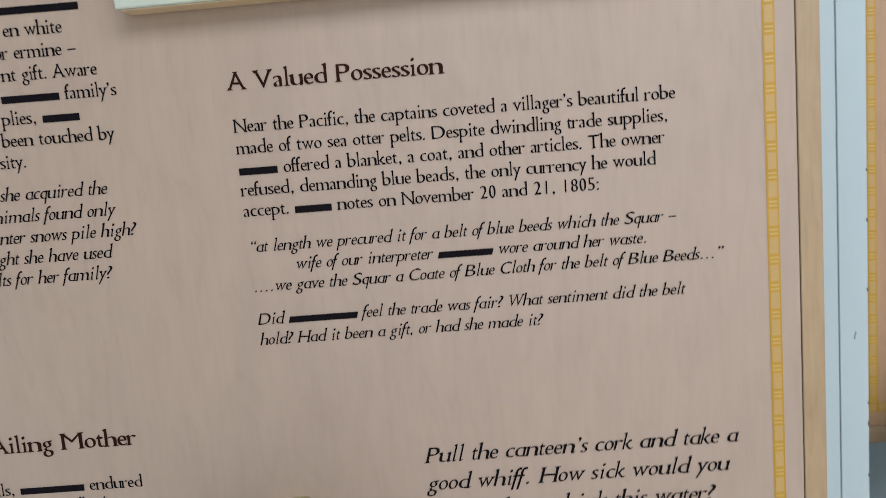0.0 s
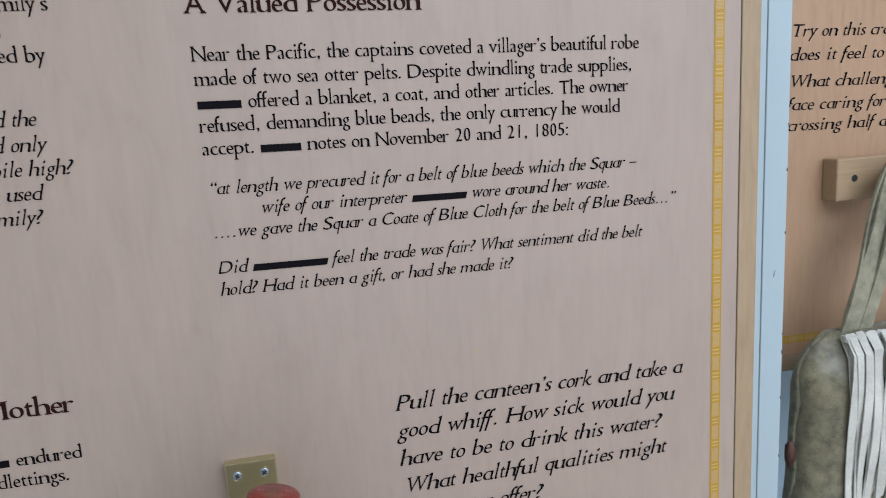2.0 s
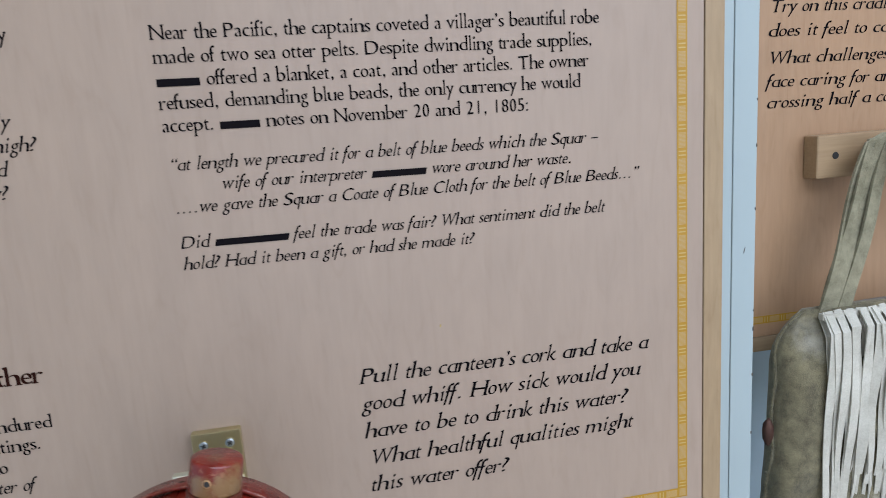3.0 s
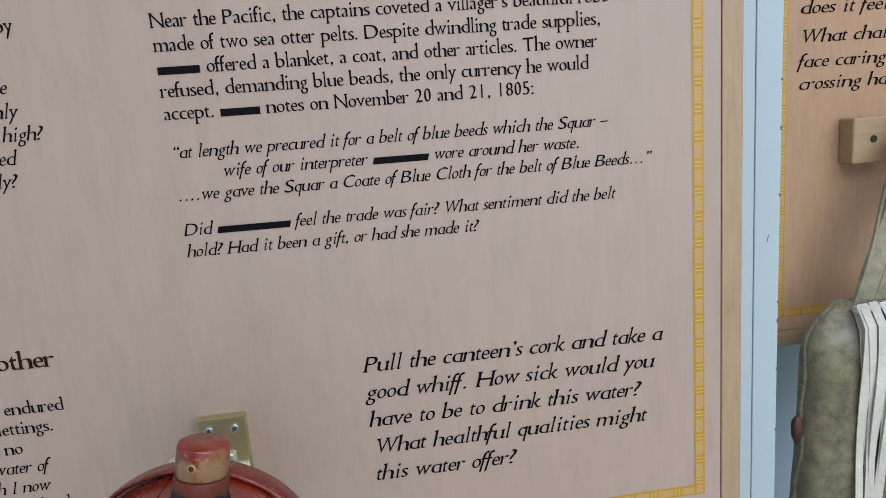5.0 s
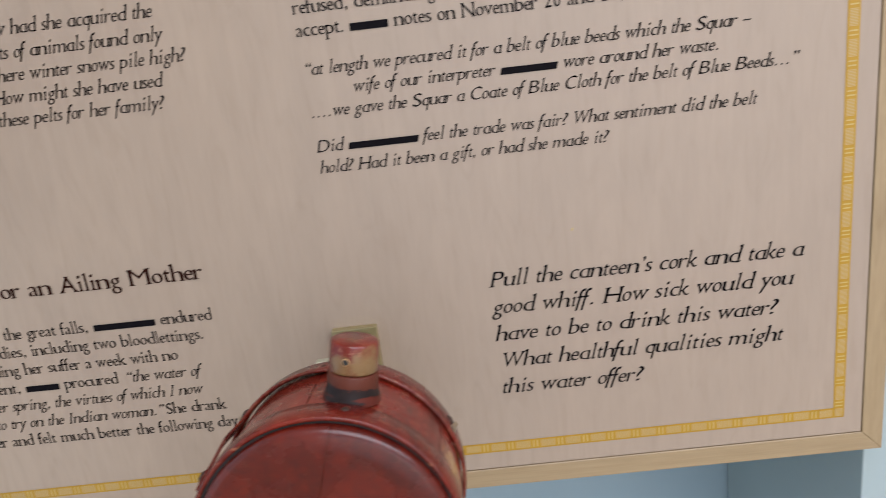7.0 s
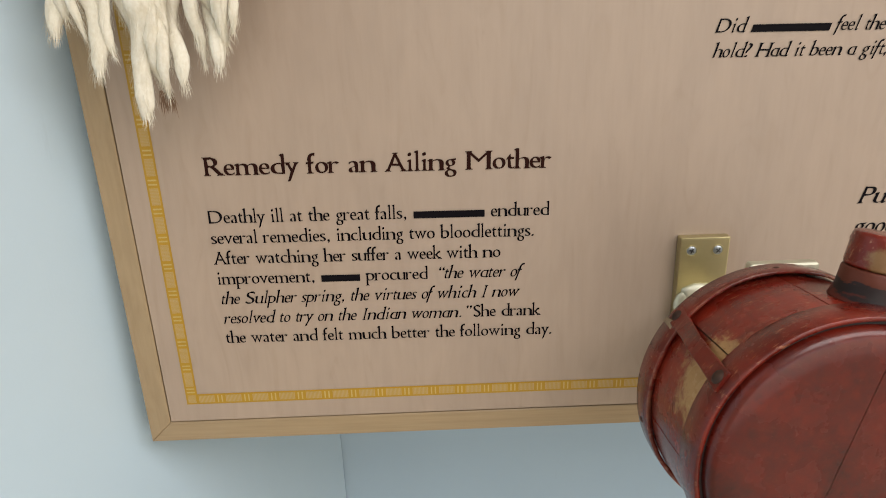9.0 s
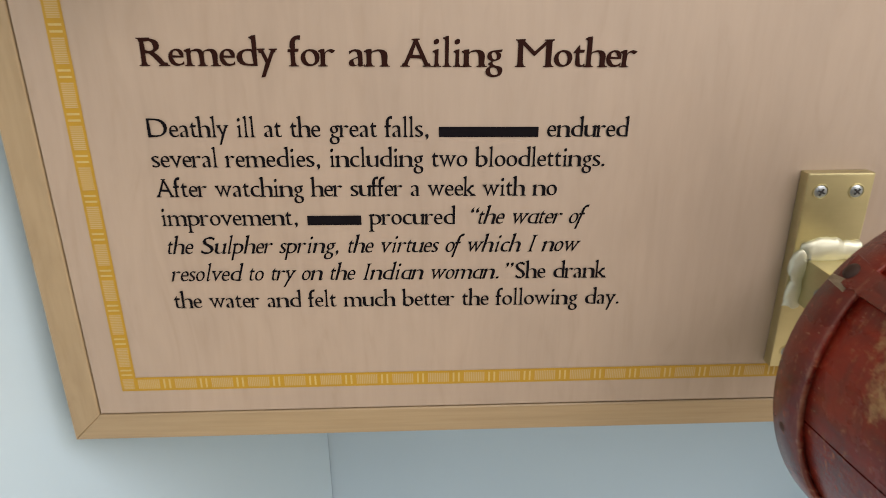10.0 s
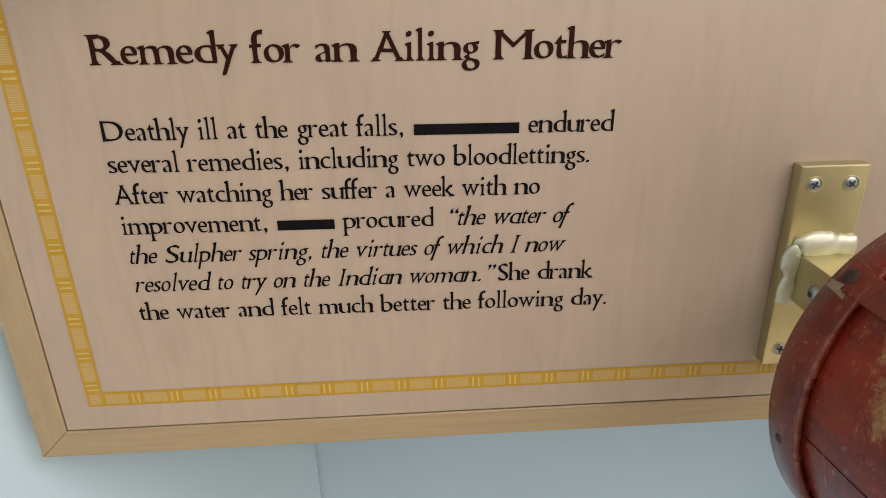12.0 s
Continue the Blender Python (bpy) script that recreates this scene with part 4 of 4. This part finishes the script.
PELT_TOP = 1.742
ermine_pelt((0.075, -0.066, PELT_TOP), [(0.076, -0.060, 1.316), (0.106, -0.058, 1.338), (0.094, -0.055, 1.330), (0.0885, -0.052, 1.328)], 0.027, 1, "long cream ermine pelt with a thick tail")
ermine_pelt((0.098, -0.060, PELT_TOP), [(0.131, -0.060, 1.350), (0.147, -0.062, 1.372), (0.140, -0.058, 1.364), (0.118, -0.057, 1.352)], 0.026, 2, "cream ermine pelt with hanging paws")
ermine_pelt((0.120, -0.056, PELT_TOP), [(0.170, -0.058, 1.402), (0.180, -0.060, 1.432), (0.163, -0.056, 1.418)], 0.019, 3, "slim white ermine pelt ending above the others")
ermine_pelt((0.052, -0.060, PELT_TOP), [(0.050, -0.060, 1.346), (0.061, -0.055, 1.360), (0.040, -0.056, 1.372)], 0.017, 4, "narrow white ermine pelt at the panel edge")
ermine_pelt((0.036, -0.050, PELT_TOP), [(0.022, -0.052, 1.372), (0.030, -0.050, 1.384)], 0.013, 5, "thin white ermine pelt hanging at the frame")


def pelt_peg():
    t = thing("pelt_peg", "turned wooden wall peg carrying the pelts", "peg", pose(0.08, 0, 1.752))
    part("rail", box(-0.075, 0.085, -0.022, -0.0004, -0.03, 0.03, 0.003), M_PEGWOOD, t)
    part("rod", box(-0.065, 0.075, -0.084, -0.022, -0.012, 0.004, 0.004), M_PEGWOOD, t)


pelt_peg()
# dark tuft under the second pelt
tuft = bmesh.new()
rt = random.Random(8)
for _ in range(70):
    x, z = 0.0890 + rt.uniform(-0.005, 0.005), 1.329 + rt.uniform(-0.004, 0.006)
    y = -0.053 + rt.uniform(-0.003, 0.003)
    dx, ln = rt.uniform(-0.003, 0.003), rt.uniform(0.006, 0.012)
    tuft.faces.new([tuft.verts.new(p) for p in ((x - 0.0004, y, z), (x + 0.0004, y, z), (x + dx, y, z - ln))])
ob = part("tail_tuft", tuft, M_FUR_DARK, bpy.data.objects["ermine_pelt"], "dark tail tip hair")


# ---------- carrier bag of suede on its peg ----------
def bag_peg():
    t = thing("bag_peg", "pale wooden peg block screwed to the panel", "peg", pose(1.311, P2Y, 1.3730))
    part("base", box(-0.060, 0.085, -0.026, -0.0004, -0.0275, 0.0275, 0.003, 3), M_PEG_BASE, t)
    part("rod", box(0.010, 0.085, -0.105, -0.0262, -0.0235, 0.0205, 0.008, 4), M_PEGWOOD, t, "honey coloured oak rod end")
    for x in (-0.034,):
        part("screw_hole", moved(lathe([(0, -0.0004), (0.0042, -0.0006), (0.0046, 0)], 20), pose(x, -0.0262, 0.001)), M_SOCKET, t)


bag_peg()


def carrier_bag():
    t = thing("carrier_bag", "worn olive grey suede carrier with white leather fringe", "bag", pose(1.30, 0.105, 0.66))
    ox, oy, oz = 1.30, 0.105, 0.66
    # body: a soft pouch with a rounded shoulder
    bm = bmesh.new()
    rows, cols = 44, 40
    grid = []
    for i in range(rows + 1):
        u = i / rows
        z = 1.190 - u * 0.50
        ring = []
        inset = 0.040 * (1 - min(1, u / 0.13)) ** 2.2
        left = 1.160 + inset + 0.004 * math.sin(u * 7) - 0.004 * u
        right = 1.452 - inset * 0.7 + 0.01 * u
        depth = 0.030 * min(1, 0.35 + u * 5) + 0.006 * math.sin(u * 4)
        for j in range(cols):
            a = 2 * math.pi * j / cols
            ca, sa = math.cos(a), math.sin(a)
            ex = math.copysign(abs(ca) ** 0.35, ca)
            ey = math.copysign(abs(sa) ** 0.75, sa)
            p = Vector(((left + right) / 2 + ex * (right - left) / 2, 0.108 + ey * depth, z))
            p += Vector((0.4, 1, 0.2)) * 0.006 * noise.noise(p * 22) + Vector((0.3, 1, 0)) * 0.0022 * noise.noise(p * 90)
            ring.append(bm.verts.new(p - Vector((ox, oy, oz))))
        grid.append(ring)
    for a, b in zip(grid, grid[1:]):
        for j in range(cols):
            bm.faces.new((a[j], a[(j + 1) % cols], b[(j + 1) % cols], b[j]))
    bm.faces.new(grid[0])
    bm.faces.new(grid[-1])
    body = part("pouch", bm, M_SUEDE, t, "scuffed olive grey suede pouch", True)
    seam = [Vector((1.1585 + 0.040 * (1 - min(1, u / 0.13)) ** 2.2 + 0.004 * math.sin(u * 7) - 0.004 * u, 0.106 + 0.003 * math.sin(u * 30), 1.190 - u * 0.5)) - Vector((ox, oy, oz)) for u in (i / 60 for i in range(61))]
    part("seam_welt", tube(seam, [0.0020 + 0.0009 * noise.noise((i * 0.8, 0, 3)) for i in range(61)], 8), M_SUEDE, body, "", True)
    # strap over the peg, gathered in folds
    for k, (shift, push, w0, w1) in enumerate(((0.0, 0.0, 0.048, 0.050), (0.013, -0.0025, 0.018, 0.020), (-0.014, -0.002, 0.010, 0.014))):
        pts, wid, acr = [(1.366 + shift, 0.150, 1.3930), (1.340 + shift, 0.126 + push, 1.3985)], [w0, w0], [(1, 0, 0), (1, 0, 0)]
        for i in range(16):
            u = i / 15
            pts.append((1.314 + shift + (1.2370 - 1.314) * u ** 0.9, 0.122 + push - 0.020 * u + 0.003 * math.sin(u * 7 + k), 1.3945 - 0.222 * u))
            wid.append(w0 + (w1 - w0) * u)
            acr.append((1, 0.12 * math.sin(u * 2 + k), 0.20 * (1 - u)))
        part("strap", ribbon([Vector(p) - Vector((ox, oy, oz)) for p in pts], wid, 0.0035, acr), M_STRAP, t, "grey green suede strap with pinked edge")
    # pinked edge of the strap
    for i in range(64):
        u = i / 63
        p = Vector((1.3010 + (1.2135 - 1.3010) * u ** 0.9, 0.121 - 0.020 * u, 1.3885 - 0.216 * u)) - Vector((ox, oy, oz))
        tooth = bmesh.new()
        bmesh.ops.create_cone(tooth, cap_ends=True, segments=5, radius1=0.0013, radius2=0.0004, depth=0.0026)
        part("strap_tooth", moved(tooth, pose(*p, 0, -70, 0)), M_SUEDE_EDGE, t)
    # fringe: two tiers of cut strips from the top edge
    rnd = random.Random(21)

    def strip(x, top, bottom, y0, width, sway, twist):
        n = 12
        pts, wid, acr = [], [], []
        for i in range(n + 1):
            u = i / n
            pts.append(Vector((x + sway * u ** 1.4 + 0.003 * math.sin(u * 5 + x * 400), y0 - 0.006 * math.sin(u * 2.6) - 0.0025 * math.sin(u * 8 + x * 700) + 0.014 * math.exp(-(u / 0.035) ** 2), top + (bottom - top) * u)) - Vector((ox, oy, oz)))
            wid.append(width * (1 - 0.12 * u + 0.15 * math.sin(u * 9 + x * 300)))
            tw = twist * math.sin(u * 4.5 + x * 500)
            acr.append((math.cos(tw), math.sin(tw), 0.05))
        part("fringe_strip", ribbon(pts, wid, 0.0013, acr), M_FRINGE, t)

    x = 1.2125
    while x < 1.447:
        strip(x, 1.192, rnd.uniform(0.982, 0.962) if x > 1.236 else rnd.uniform(0.90, 0.925), 0.0735 + rnd.uniform(-0.002, 0.002), rnd.uniform(0.0070, 0.0125), rnd.uniform(-0.004, 0.003), rnd.uniform(0.1, 0.5))
        x += rnd.uniform(0.0066, 0.0092)
    x = 1.218
    while x < 1.447:
        strip(x, 1.185, rnd.uniform(0.885, 0.915), 0.0785 + rnd.uniform(-0.001, 0.001), rnd.uniform(0.006, 0.011), rnd.uniform(-0.006, 0.003), rnd.uniform(0.2, 0.7))
        x += rnd.uniform(0.0068, 0.0095)
    part("fringe_header", box(1.209 - ox, 1.450 - ox, 0.0830 - oy, 0.0920 - oy, 1.182 - oz, 1.1900 - oz, 0.002, 2), M_FRINGE, t)
    # frayed nap along the seam and the strap
    def nap(owner, line, count, seed, reach, mat):
        rn = random.Random(seed)
        vs, fs = [], []
        for _ in range(count):
            k = rn.random() * (len(line) - 1)
            i = min(int(k), len(line) - 2)
            p = line[i].lerp(line[i + 1], k - i) + Vector((rn.uniform(-0.002, 0.003), rn.uniform(-0.004, 0.002), 0))
            go = Vector((rn.uniform(-1, 0.25), rn.uniform(-0.7, 0.3), rn.uniform(-0.9, 0.6))).normalized() * rn.uniform(0.3, 1) * reach
            n0 = len(vs)
            vs += [p + Vector((0, 0, 0.0004)), p - Vector((0, 0, 0.0004)), p + go]
            fs += [(n0, n0 + 1, n0 + 2)]
        me = bpy.data.meshes.new("nap")
        me.from_pydata(vs, [], fs)
        me.materials.append(mat)
        ob = new("nap", me)
        ob.parent = owner
        tagged(ob, "frayed suede nap", "", "", "stuff")

    nap(body, seam, 2200, 5, 0.0065, M_STRAP)
    nap(t, [Vector((1.3010 + (1.2135 - 1.3010) * u ** 0.9, 0.121 - 0.020 * u, 1.3885 - 0.216 * u)) - Vector((ox, oy, oz)) for u in (i / 30 for i in range(31))], 500, 6, 0.005, M_STRAP)
    # side buckle and lower hook
    knob = bmesh.new()
    bmesh.ops.create_icosphere(knob, subdivisions=3, radius=1)
    for v in knob.verts:
        k = 1 + 0.2 * noise.noise(v.co * 3)
        v.co = (1.1535 - ox + v.co.x * 0.007 * k, 0.104 - oy + v.co.y * 0.006 * k, 1.036 - oz + v.co.z * 0.018 * k)
    part("side_knob", knob, M_IRON, t, "dark knotted thong end", True)
    hk = [(1.136, 0.094, 0.894), (1.150, 0.090, 0.893), (1.162, 0.086, 0.896), (1.171, 0.082, 0.903), (1.174, 0.080, 0.913), (1.170, 0.079, 0.922)]
    hook = part("hook", tube([Vector(p) - Vector((ox, oy, oz)) for p in hk], [0.0012, 0.0026, 0.0052, 0.0062, 0.005, 0.0032], 10), M_IRON, t, "rusty iron hook", True)
    part("hook_plate", moved(lathe([(0, -0.002), (0.005, -0.0018), (0.0065, 0.001)], 16), pose(1.171 - ox, 0.083 - oy, 0.906 - oz)), M_IRON, hook)


carrier_bag()
